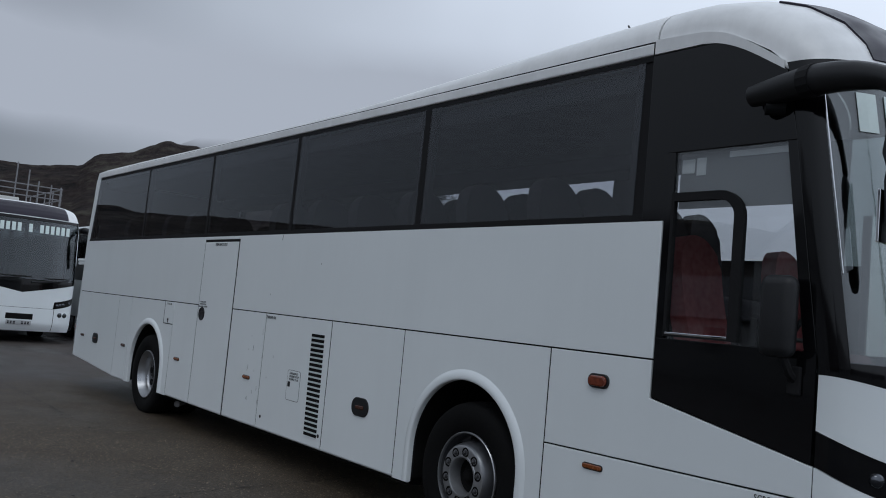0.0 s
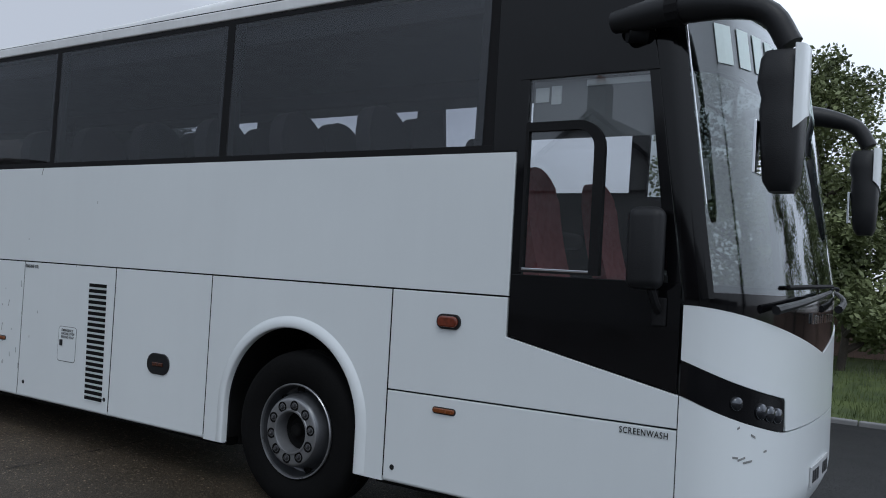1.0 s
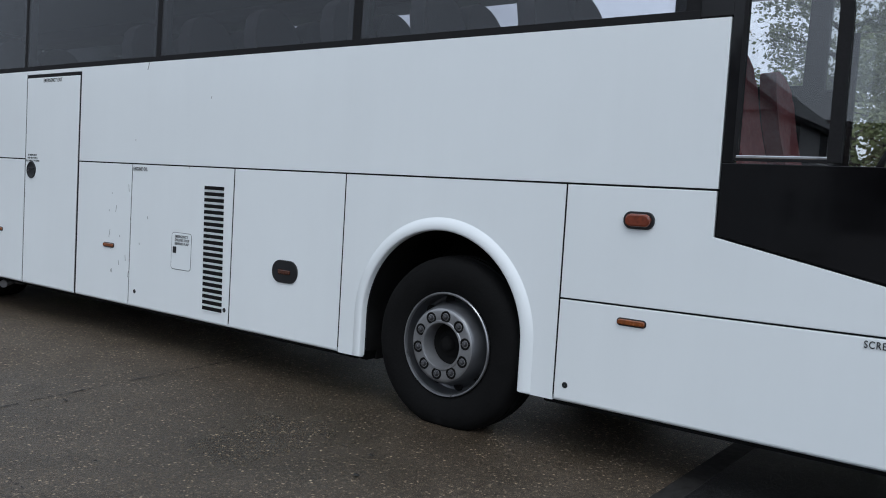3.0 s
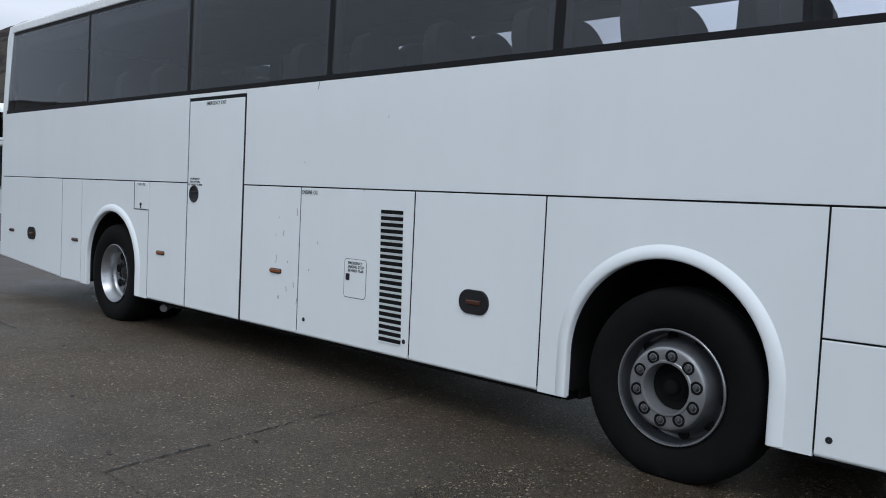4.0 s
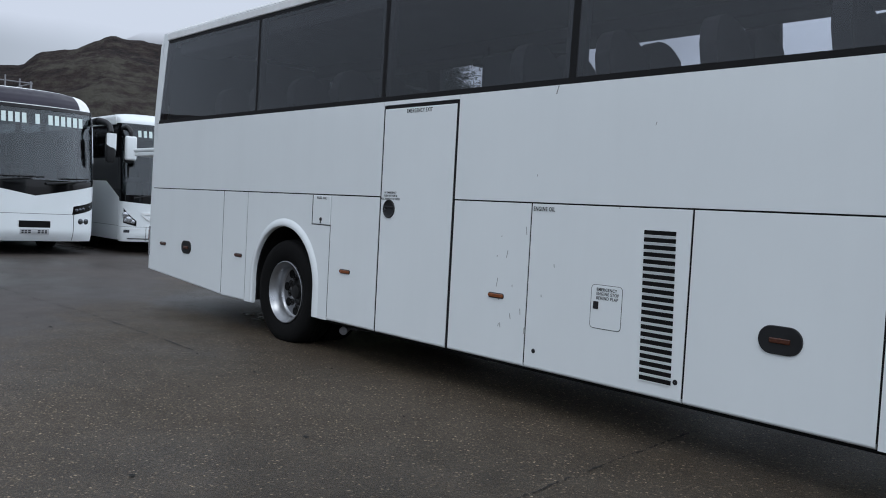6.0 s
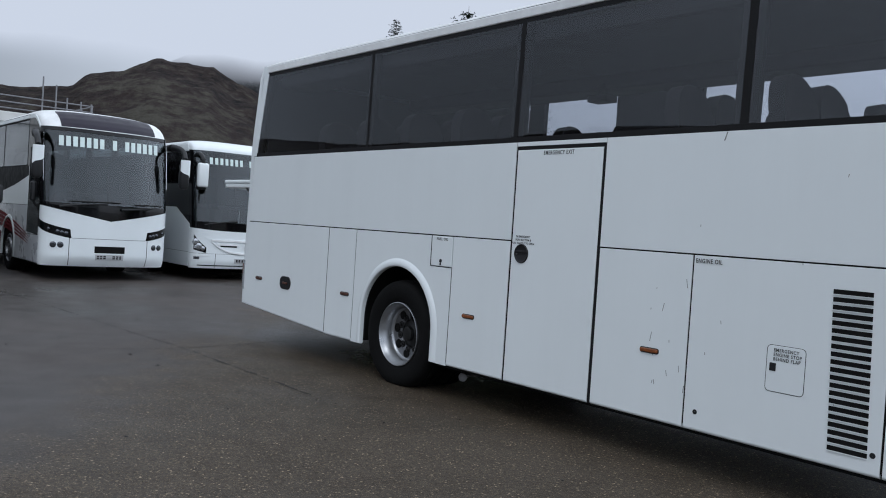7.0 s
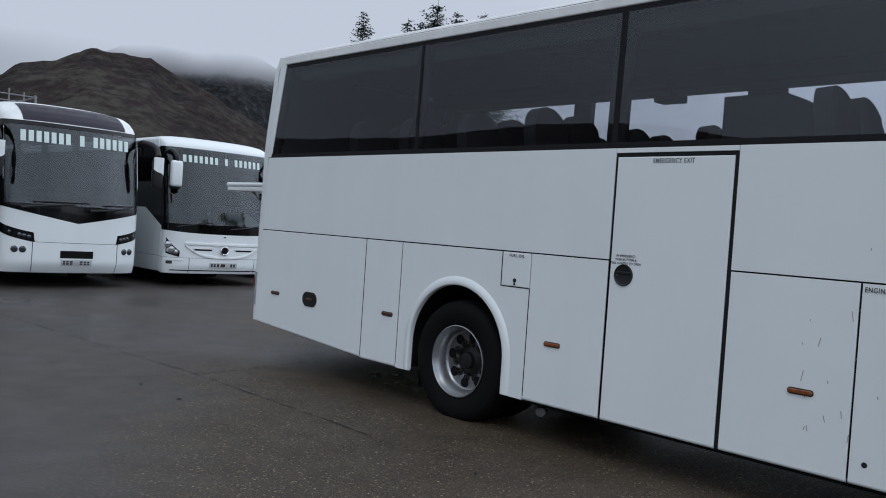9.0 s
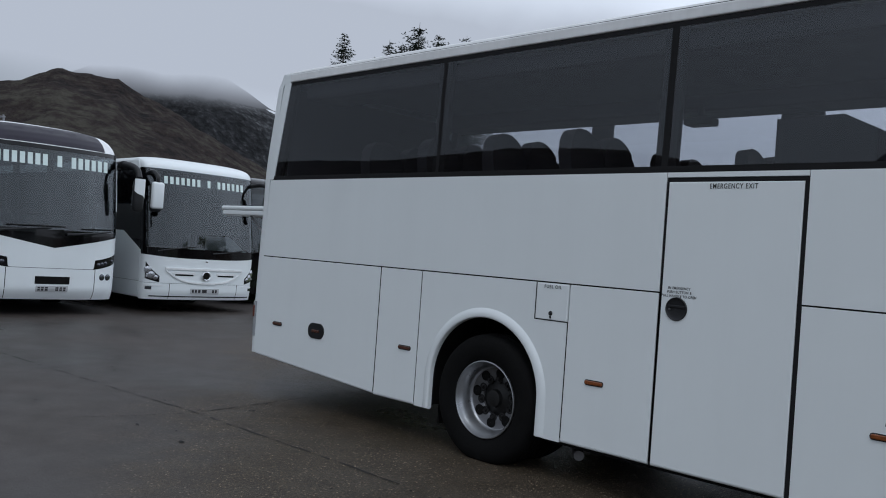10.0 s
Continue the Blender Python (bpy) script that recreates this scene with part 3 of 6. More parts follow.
def arch_lip(cx, r, y0, n=40):
    """The raised rolled edge round a wheel opening."""
    bm = bmesh.new()
    path = [(cx - r, SKIRT + 0.008, -1, 0)]
    for k in range(n + 1):
        a = math.pi * (1 - k / n)
        path.append((cx + r * math.cos(a), ARCH_Z + r * math.sin(a), math.cos(a), math.sin(a)))
    path.append((cx + r, SKIRT + 0.008, 1, 0))
    prof = [(-0.004, 0.028), (-0.004, -0.012), (0.0, -0.018), (0.010, -0.021), (0.030, -0.020), (0.050, -0.014), (0.064, -0.005), (0.074, 0.0015)]
    rows = [[bm.verts.new((x + nx * a, y0 + b, z + nz * a)) for a, b in prof] for x, z, nx, nz in path]
    for p, q in zip(rows, rows[1:]):
        for k in range(len(prof) - 1):
            bm.faces.new((p[k], p[k + 1], q[k + 1], q[k]))
    bmesh.ops.recalc_face_normals(bm, faces=bm.faces)
    return bm


def rounded(x0, x1, z0, z1, r, n=5, corners=(1, 1, 1, 1)):
    """A rounded rectangle outline; corners: lower left, lower right, upper right, upper left."""
    pts = []
    for (cx, cz, a0), on in zip(((x0 + r, z0 + r, 180), (x1 - r, z0 + r, 270), (x1 - r, z1 - r, 0), (x0 + r, z1 - r, 90)), corners):
        if on:
            for k in range(n + 1):
                a = radians(a0 + 90 * k / n)
                pts.append((cx + r * math.cos(a), cz + r * math.sin(a)))
        else:
            pts.append((x0 if a0 in (180, 90) else x1, z0 if a0 in (180, 270) else z1))
    return pts


def ring_panel(outer, inner, y0, y1):
    """A flat frame between two outlines with the same number of points."""
    bm = bmesh.new()
    n = len(outer)
    rows = [[bm.verts.new((x, y, z)) for x, z in pts] for pts, y in ((outer, y1), (outer, y0), (inner, y0), (inner, y1))]
    for a, b in zip(rows, rows[1:]):
        for k in range(n):
            bm.faces.new((a[k], a[(k + 1) % n], b[(k + 1) % n], b[k]))
    bmesh.ops.recalc_face_normals(bm, faces=bm.faces)
    return bm


def phi_at(u):
    """The bearing on the front at a share u of the half width."""
    return math.degrees(math.asin(math.copysign(abs(u) ** (EXP / 2), u)))


def bars_text(words, z, h, phis, parent, y_out=0.004):
    """A sign on the windscreen as plain upright bars, one for each letter."""
    n = sum(words) + len(words) - 1
    k = 0
    for wi, count in enumerate(words):
        for _ in range(count):
            for e0, e1 in ((0.06, 0.72),):
                p0, p1 = (phi_at(phis[0] + (phis[1] - phis[0]) * (k + e) / n) for e in (e0, e1))
                part("sign_bar", front_skin(p0, p1, lambda p: z, lambda p: z + h, 2, 1, y_out, 0.003), M_WTEXT, parent)
            k += 1
        k += 1
    return


SIDE_PANES = [(0.27, 2.505), (2.545, 4.615), (4.665, 6.625), (6.685, 8.675), (8.747, 10.813)]
LOWER = [(1.926, 2.440), (3.962, 4.668), (5.590, 6.368), (6.376, 7.612), (7.622, 8.690)]


def coach_side(root, paint, lower_paint, offside, detail, yy):
    """One side of a coach; yy turns a depth behind the skin into y."""
    def y(d):
        return yy(d)

    P = "side_panel"
    # dark backing, seen in the joints
    back = [(0.09, BELT), (0.05, 0.48), (1.9, SKIRT + 0.04), (2.5, SKIRT + 0.04)]
    for cx, r in ARCHES:
        n = 18
        back += [(cx - r - 0.002, SKIRT + 0.04)] + [(cx + (r + 0.002) * math.cos(math.pi * (1 - k / n)), ARCH_Z + (r + 0.002) * math.sin(math.pi * (1 - k / n)))
                                     for k in range(n + 1)] + [(cx + r + 0.002, SKIRT + 0.04)]
    back += [(11.969, SKIRT + 0.04), (11.969, 1.56), (11.054, 1.56), (11.054, BELT)]
    part("side_backing", panel(back, y(0.022), y(0.05), 0), M_RUBBER, root)
    door = offside
    # upper row
    if door:
        uppers = [[(0.10, BELT - 0.006), (0.065, SEAM + 0.005), (4.668, SEAM + 0.005), (4.668, 2.188), (4.668, BELT - 0.006)],
                  [(5.590, SEAM + 0.005), (11.036, SEAM + 0.005), (11.036, BELT - 0.006), (5.590, BELT - 0.006)],
                  [(4.672, 2.196), (5.586, 2.196), (5.586, BELT - 0.006), (4.672, BELT - 0.006)]]
    else:
        uppers = [[(0.10, BELT - 0.006), (0.065, SEAM + 0.005), (11.036, SEAM + 0.005), (11.036, BELT - 0.006)]]
    for pts in uppers:
        part(P, panel(pts, y(0.0), y(0.022), 0.002), paint, root)
    # lower row
    rear = [(0.062, SEAM - 0.005), (0.012, 0.445), (0.06, 0.418), (1.915, SKIRT + 0.008), (1.915, SEAM - 0.005)]
    part(P, panel(rear, y(0.0), y(0.022), 0.004, 0.018), lower_paint, root)
    for x0, x1 in LOWER:
        if offside or x0 < 1.95 or x0 > 5.6:
            part(P, panel([(x0 + 0.002, SEAM - 0.005), (x0 + 0.002, SKIRT), (x1 - 0.002, SKIRT), (x1 - 0.002, SEAM - 0.005)], y(0.0), y(0.022), 0.002, 0.02), lower_paint, root)
    for xs, wd, top in ((1.920, 0.013, SEAM), (2.446, 0.012, SEAM), (3.958, 0.010, 1.165), (4.676, 0.010, SEAM), (5.580, 0.016, SEAM), (6.372, 0.007, SEAM), (7.617, 0.010, SEAM),
                        (8.695, 0.015, SEAM), (10.252, 0.012, SEAM)):
        part("panel_seal", boxed(xs - wd / 2, xs + wd / 2, min(y(0.003), y(0.025)), max(y(0.003), y(0.025)), SKIRT + 0.03, top), M_UNDER, root)
    part("panel_seal", boxed(0.07, 11.03, min(y(0.004), y(0.025)), max(y(0.004), y(0.025)), SEAM - 0.005, SEAM + 0.005), M_UNDER, root)
    if not offside:
        part(P, panel([(3.962, SEAM - 0.005), (3.962, SKIRT), (5.58, SKIRT), (5.58, SEAM - 0.005)], y(0.0), y(0.022), 0.004, 0.02), lower_paint, root)
    for (cx, r), (x0, x1) in zip(ARCHES, ((2.450, 3.954), (8.700, 10.251))):
        part(P, panel(arch_outline(x0, x1, cx, r, SKIRT, SEAM - 0.005), y(0.0), y(0.022), 0), lower_paint, root)
        bm = arch_lip(cx, r, 0.0)
        for v in bm.verts:
            v.co.y = y(v.co.y)
        bmesh.ops.recalc_face_normals(bm, faces=bm.faces)
        part("arch_lip", bm, paint, root, smooth=True)
        # inner wheel housing
        def well(i, j, cx=cx, r=r):
            q = r + 0.003
            s = (i - 0.5) * (math.pi * q + 2 * (ARCH_Z - SKIRT - 0.03))
            if abs(s) > math.pi * q / 2:
                px, pz = math.copysign(q, s), ARCH_Z - (abs(s) - math.pi * q / 2)
            else:
                px, pz = q * math.sin(s / q), ARCH_Z + q * math.cos(s / q)
            return (cx + px, y(0.027 + 0.62 * j), pz)
        part("wheel_housing", sheet(well, 36, 2, -0.015, (cx, y(0.3), ARCH_Z)), M_UNDER, root, smooth=True)
    part(P, panel([(10.260, 0.848), (11.984, 0.868), (11.984, 1.026), (11.032, 1.222), (11.032, SEAM - 0.005), (10.260, SEAM - 0.005)],
                  y(0.0), y(0.022), 0.004), lower_paint, root)
    part(P, panel([(10.260, SKIRT), (11.984, SKIRT), (11.984, 0.858), (10.260, 0.838)], y(0.0), y(0.022), 0.004, 0.02), lower_paint, root)
    # driver's or entrance area: black panel and glazing
    part("black_panel", panel([(11.042, 1.232), (11.974, 1.038), (11.974, 1.565), (11.042, 1.565)], y(0.0), y(0.02), 0.003), M_BLACK, root)
    part("cab_post", panel([(11.042, 1.565), (11.096, 1.565), (11.096, 2.62), (11.042, 2.62)], y(0.001), y(0.04), 0.003), M_BLACK, root)
    part("cab_post", panel([(11.907, 1.565), (11.974, 1.565), (11.815, 2.62), (11.763, 2.62)], y(0.001), y(0.04), 0.003), M_BLACK, root)
    # black glazed area above, with its curved head
    head = [(11.042, 2.62), (11.815, 2.62), (11.784, 2.80), (11.738, 2.995)]
    for k in range(1, 13):
        t = k / 12
        head.append((11.738 - 0.46 * t, 2.995 + 0.225 * math.sin(t * math.pi / 2) ** 0.8))
    head += [(10.890, TOP - 0.003), (10.890, BELT), (11.042, BELT)]
    part("upper_cab_panel", panel(head, y(0.001), y(0.03), 0.003), M_BLACK if offside else M_DOORGLASS, root)
    part("cab_window", panel([(11.096, 1.565), (11.907, 1.565), (11.763, 2.62), (11.096, 2.62)], y(0.012), y(0.017), 0), M_CLEAR, root)
    if offside:
        o, i = rounded(11.093, 11.548, 1.578, 2.385, 0.15, 6, (0, 0, 1, 0)), rounded(11.111, 11.492, 1.60, 2.337, 0.10, 6, (0, 0, 1, 0))
        part("slider_frame", ring_panel(o, i, y(-0.006), y(0.03)), M_RUBBER, root)
        part("roller_blind", boxed(11.10, 11.80, y(0.050), y(0.058), 2.30, 2.615, 0.003), M_BLIND, root, "grey roller blind inside the cab window")
        for bx0, bx1, bz0, bz1 in ((11.41, 11.755, 2.572, 2.606), (11.113, 11.195, 2.50, 2.58), (11.208, 11.268, 2.485, 2.585)):
            part("blind_label", boxed(bx0, bx1, y(0.044), y(0.049), bz0, bz1, 0.002), M_PAPER, root)
        part("slider_rail", boxed(11.106, 11.492, min(y(-0.008), y(0.004)), max(y(-0.008), y(0.004)), 1.588, 1.602, 0.003), M_CHROME, root)
    if offside:
        km = part("kerb_mirror", boxed(11.735, 11.915, y(-0.15), y(-0.045), 1.525, 1.925, 0.050, 5), M_PLASTIC, root, "black plastic wide-angle mirror", smooth=True)
        part("mirror_bracket", tube([(11.85, y(-0.10), 1.56), (11.87, y(-0.06), 1.46), (11.87, y(0.0), 1.42)], 0.022, 8), M_RUBBER, km, smooth=True)
        part("bracket_plate", boxed(11.84, 11.91, y(-0.02), y(0.002), 1.35, 1.49, 0.008), M_RUBBER, km)
    # side glass, with dark bands over the posts
    for k, (x0, x1) in enumerate(SIDE_PANES):
        pts = [(x0, BELT + 0.004), (x1, BELT + 0.004), (x1 + 0.02, TOP), (x0 + 0.02, TOP)]
        if k == 0:
            pts = [(0.155, BELT + 0.004), (x1, BELT + 0.004), (x1 + 0.02, TOP), (0.36, TOP), (0.34, TOP - 0.03)]
        part("window_pane", panel(pts, y(0.004), y(0.009), 0), M_GLASS if detail else M_SIDE, root)
    posts = [(0.13, 0.24)] + [(a[1] - 0.05, b[0] + 0.05) for a, b in zip(SIDE_PANES, SIDE_PANES[1:])] + [(10.756, 10.900)]
    for k, (a, b) in enumerate(posts):
        lean = 0.02 if k else 0.20
        part("window_post", panel([(a, BELT), (b, BELT), (b + lean, TOP), (a + lean, TOP)], y(0.012), y(0.06), 0.003), M_RUBBER, root)
    for a, b in zip(SIDE_PANES, SIDE_PANES[1:]):
        part("window_seal", panel([(a[1] + 0.002, BELT + 0.004), (b[0] - 0.002, BELT + 0.004), (b[0] + 0.018, TOP), (a[1] + 0.022, TOP)], y(0.002), y(0.012), 0.002), M_RUBBER, root)
    part("belt_seal", boxed(0.14, 10.888, min(y(0.001), y(0.03)), max(y(0.001), y(0.03)), BELT - 0.006, BELT + 0.036, 0.002), M_RUBBER, root)
    part("head_seal", boxed(0.36, 10.890, min(y(0.003), y(0.03)), max(y(0.003), y(0.03)), TOP - 0.035, TOP, 0.002), M_RUBBER, root)
    # gutter strip above the glass
    gut = [(0.335, TOP + 0.002), (10.895, TOP + 0.002), (10.895, TOP + 0.075), (0.32, TOP + 0.085)]
    part("gutter", panel(gut, y(-0.006), y(0.04), 0.010), M_ROOF if detail else paint, root)
    part("gutter_channel", boxed(0.34, 10.893, min(y(0.004), y(0.03)), max(y(0.004), y(0.03)), TOP + 0.078, TOP + 0.086, 0.002), M_RUBBER, root)
    # front part of the gutter, sweeping down over the black glazing
    def sweep(i, j):
        t = i
        if t < 0.45:
            x, z = 10.902 + 0.35 * t / 0.45, TOP + 0.002
        else:
            q = (t - 0.45) / 0.55
            x, z = 11.262 + 0.462 * q, TOP - 0.004 - 0.222 * (1 - math.cos(q * math.pi / 2)) ** 0.85
        return (x, y(-0.006), z + 0.088 * j * (1 - 0.5 * t))
    part("gutter", sheet(sweep, 26, 2, 0.03, (11, W / 2, 2.9)), M_ROOF if detail else paint, root, smooth=True)
    for xx in (10.898,):
        part("roof_joint", boxed(xx - 0.004, xx + 0.004, min(y(-0.008), y(0.0)), max(y(-0.008), y(0.0)), TOP, TOP + 0.08, 0.001), M_RUBBER, root)
    # sill tube under the skirt
    for x0, x1 in ((3.80, 8.844), (10.181, 11.887)):
        part("sill", boxed(x0, x1, min(y(0.03), y(0.10)), max(y(0.03), y(0.10)), SKIRT - 0.025, SKIRT + 0.05, 0.012), M_UNDER, root)


def side_details(root):
    """Emergency door, flaps, lamps, vents and lettering on the offside."""
    d = part("emergency_door", panel([(4.690, SKIRT), (5.562, SKIRT), (5.562, 2.166), (4.690, 2.166)], -0.004, 0.022, 0.006, 0.02), M_WHITE, root,
             "white emergency door with black rubber edge")
    part("door_seal", boxed(4.672, 5.588, 0.004, 0.02, 2.170, 2.194, 0.003), M_RUBBER, d)
    part("door_seal", boxed(5.563, 5.589, 0.002, 0.02, SKIRT, 2.170, 0.003), M_RUBBER, d)
    part("door_seal", boxed(4.671, 4.689, 0.003, 0.02, SKIRT, 2.170, 0.002), M_RUBBER, d)
    hb = lathe([(0.001, -0.004), (0.055, -0.002), (0.066, -0.006), (0.072, -0.010), (0.076, -0.006), (0.076, 0.004)], 32)
    h = part("door_handle", hb, M_PLASTIC, d, "round black recessed handle", smooth=True)
    h.location = (4.803, -0.004, 1.343)
    part("pull_bar", boxed(4.745, 4.862, -0.014, -0.006, 1.350, 1.368, 0.004), M_PLASTIC, d)
    part("push_button", boxed(4.748, 4.764, -0.013, -0.006, 1.330, 1.346, 0.004), M_NUT, d)
    lettering("EMERGENCY EXIT", 4.975, 2.122, 0.045, d, -0.0055, 0.752)
    for k, (s, x) in enumerate((("IN EMERGENCY", 4.735), ("PUSH BUTTON &", 4.73), ("PULL HANDLE TO OPEN", 4.69))):
        lettering(s, x, 1.470 - 0.026 * k, 0.0235, d, -0.0055, 0.833)
    # fuel flap
    f = part("fuel_flap", panel([(3.668, 1.170), (3.948, 1.170), (3.948, 1.428), (3.668, 1.428)], -0.003, 0.01, 0.004), M_WHITE, root)
    for a in ((3.658, 3.666, 1.164, 1.434), (3.658, 3.958, 1.161, 1.168)):
        part("flap_gap", boxed(a[0], a[1], -0.0022, 0.004, a[2], a[3]), M_RUBBER, f)
    lettering("FUEL OIL", 3.735, 1.398, 0.034, f, -0.0045, 0.983)
    lk = part("lock", lathe([(0.001, -0.008), (0.013, -0.007), (0.017, -0.002), (0.018, 0.002)], 16), M_PLASTIC, f, smooth=True)
    lk.location = (3.805, -0.004, 1.215)
    part("lock_cover", boxed(3.797, 3.814, -0.009, -0.003, 1.178, 1.196, 0.003), M_PLASTIC, f)
    # engine stop flap
    e = part("engine_stop_flap", panel(rounded(6.925, 7.160, 0.662, 0.936, 0.025, 4), -0.0025, 0.006, 0.002), M_WHITE, root)
    part("flap_gap", ring_panel(rounded(6.922, 7.163, 0.659, 0.939, 0.027, 4), rounded(6.925, 7.160, 0.662, 0.936, 0.025, 4), -0.0015, 0.004), M_RUBBER, e)
    for k, s in enumerate(("EMERGENCY", "ENGINE STOP", "BEHIND FLAP")):
        lettering(s, 6.965, 0.900 - 0.027 * k, 0.028, e, -0.004, 0.872)
    part("latch", boxed(6.945, 6.985, -0.008, 0.0, 0.783, 0.832, 0.004), M_PLASTIC, e)
    lettering("ENGINE OIL", 6.392, 1.388, 0.040, root, -0.0035, 0.770)
    lettering("SCREENWASH", 11.70, 0.812, 0.044, root, -0.0035, 0.778)
    # vent slots with louvres
    z = 1.300
    for k in range(21):
        z1 = 1.303 - k * 0.0438
        s = k / 20 * 0.028
        v = part("vent_slot", boxed(7.292 + s, 7.512 + s, -0.0035, 0.01, z1 - 0.027, z1, 0.001), M_UNDER, root)
        part("louvre", boxed(7.292 + s, 7.512 + s, -0.008, 0.004, z1 - 0.0315, z1 - 0.027, 0.002), M_WHITE, v)
    # lamps and markers
    for x, zz, hw, hh, lens in ((8.180, 0.765, 0.122, 0.076, "oval"), (1.050, 0.768, 0.122, 0.074, "oval")):
        o = part("marker_lamp", panel(rounded(x - hw, x + hw, zz - hh, zz + hh, hh * 0.98, 8), -0.010, 0.01, 0.004), M_PLASTIC, root, "black oval lamp with small amber lens")
        part("lens", boxed(x - 0.058, x + 0.058, -0.016, -0.008, zz - 0.017, zz + 0.013, 0.006), M_DARKLENS, o)
    o = part("indicator_lamp", panel(rounded(10.584, 10.744, 1.232, 1.318, 0.040, 7), -0.012, 0.01, 0.004), M_PLASTIC, root, "orange side indicator lamp")
    part("lens", panel(rounded(10.598, 10.730, 1.243, 1.307, 0.030, 7), -0.030, -0.008, 0.010), M_REDLAMP, o)
    for x in (0.405, 2.290, 4.215, 6.078, 10.663):
        o = part("side_marker", panel(rounded(x - 0.072, x + 0.072, 0.756, 0.783, 0.012, 4), -0.014, 0.008, 0.005), M_AMBER if x > 4 else M_DARKLENS, root, "small amber side marker")
        part("marker_base", panel(rounded(x - 0.078, x + 0.078, 0.749, 0.789, 0.018, 4), -0.004, 0.008, 0.002), M_PLASTIC, o)
    dot = lathe([(0.001, -0.004), (0.014, -0.004), (0.0165, 0.0), (0.017, 0.006)], 18)
    first = part("panel_lock", dot, M_PLASTIC, root, smooth=True)
    for k, (x, zz) in enumerate(((6.460, 0.430), (7.568, 0.424), (10.321, 0.394), (11.915, 0.386))):
        o = first if k == 0 else new("panel_lock", first.data)
        o.parent = root
        o.location = (x, 0, zz)
    # scuffs
    part("scuff", panel([(6.530, 2.17), (6.538, 2.17), (6.556, 2.225), (6.549, 2.225)], -0.0016, 0.002, 0), M_SCRATCH, root)
    rnd = random.Random(4)
    for k in range(20):
        x, zz = (6.05 + rnd.random() * 0.35, 0.45 + rnd.random() * 0.95) if k < 13 else (5.8 + rnd.random() * 1.7, 0.5 + rnd.random() * 1.5)
        ln, tilt = 0.010 + rnd.random() * (0.06 if k < 8 else 0.012), rnd.uniform(-0.3, 0.3)
        pts = [(x, zz), (x + 0.004, zz), (x + 0.004 + ln * tilt, zz + ln), (x + ln * tilt, zz + ln)]
        part("scuff", panel(pts, -0.0016, 0.002, 0), M_SCRATCH, root)


def roof_part(root, s0, s1, v0, v1, n, m, material, name, out=0.0, thick=0.03, rise=1.0):
    def fn(i, j):
        p = roof_at(s0 + (s1 - s0) * i, v0 + (v1 - v0) * j, rise)
        return p + Vector((0.3 * out, 0, out))
    return part(name, sheet(fn, n, m, thick, (6, W / 2, 2.4)), material, root, smooth=True)


def mirror_arm(root, side, cap, drop=0.0):
    """Horn-shaped mirror; side -1 on the offside, 1 on the nearside."""
    def q(x, y, z):
        return (x, y if side < 0 else W - y, z)
    arm = curve_pts([q(11.59, -0.065, 2.855), q(11.78, -0.09, 2.866), q(11.98, -0.13, 2.868), q(12.20, -0.18, 2.835), q(12.37, -0.20, 2.765), q(12.46, -0.20, 2.62)], 22)
    a = part("mirror_arm", tube(arm, [0.055 + 0.022 * math.sin(math.pi * min(1, k / 15)) for k in range(22)], 14), M_PLASTIC, root, smooth=True)
    part("arm_collar", tube([q(11.90, -0.113, 2.868), q(11.965, -0.127, 2.869)], 0.083, 14), M_RUBBER, a)
    part("arm_mount", tube([q(11.66, -0.055, 2.80), q(11.74, 0.0, 2.80)], 0.05, 12), M_PLASTIC, a, smooth=True)
    bm = bmesh.new()
    rows = [(2.593, 12.36, 12.50, 0.05), (2.558, 12.345, 12.525, 0.08), (2.453, 12.335, 12.535, 0.095), (2.382, 12.355, 12.535, 0.09), (2.330, 12.35, 12.535, 0.10),
            (2.173, 12.36, 12.53, 0.10), (2.024, 12.375, 12.52, 0.09), (1.980, 12.40, 12.50, 0.06)]
    rings = []
    for z, x0, x1, hy in rows:
        ring = []
        for k in range(16):
            t = 2 * math.pi * k / 16
            c, s = math.cos(t), math.sin(t)
            ring.append(bm.verts.new(q((x0 + x1) / 2 + (x1 - x0) / 2 * math.copysign(abs(c) ** 0.6, c), -0.20 + hy * math.copysign(abs(s) ** 0.6, s), z - drop)))
        rings.append(ring)
    for r0, r1 in zip(rings, rings[1:]):
        for k in range(16):
            bm.faces.new((r0[k], r0[(k + 1) % 16], r1[(k + 1) % 16], r1[k]))
    bm.faces.new(rings[0])
    bm.faces.new(rings[-1][::-1])
    bmesh.ops.recalc_face_normals(bm, faces=bm.faces)
    head = part("mirror_head", bm, M_PLASTIC, root, smooth=True)
    def capf(i, j):
        t = radians(-62 + 124 * i)
        z = 2.602 - 0.36 * j * (1 - 0.35 * i)
        c, s = math.cos(t), math.sin(t)
        return q(12.435 + 0.106 * abs(c) ** 0.6, -0.20 + 0.112 * math.copysign(abs(s) ** 0.6, s), z - drop)
    part("mirror_cap", sheet(capf, 12, 8, 0.008, q(12.40, -0.2, 2.5)), cap, head, "white mirror cap", smooth=True)
    part("mirror_face", boxed(12.338, 12.352, min(q(0, -0.275, 0)[1], q(0, -0.125, 0)[1]), max(q(0, -0.275, 0)[1], q(0, -0.125, 0)[1]), 2.06 - drop, 2.29 - drop, 0.003), M_MIRROR, head)


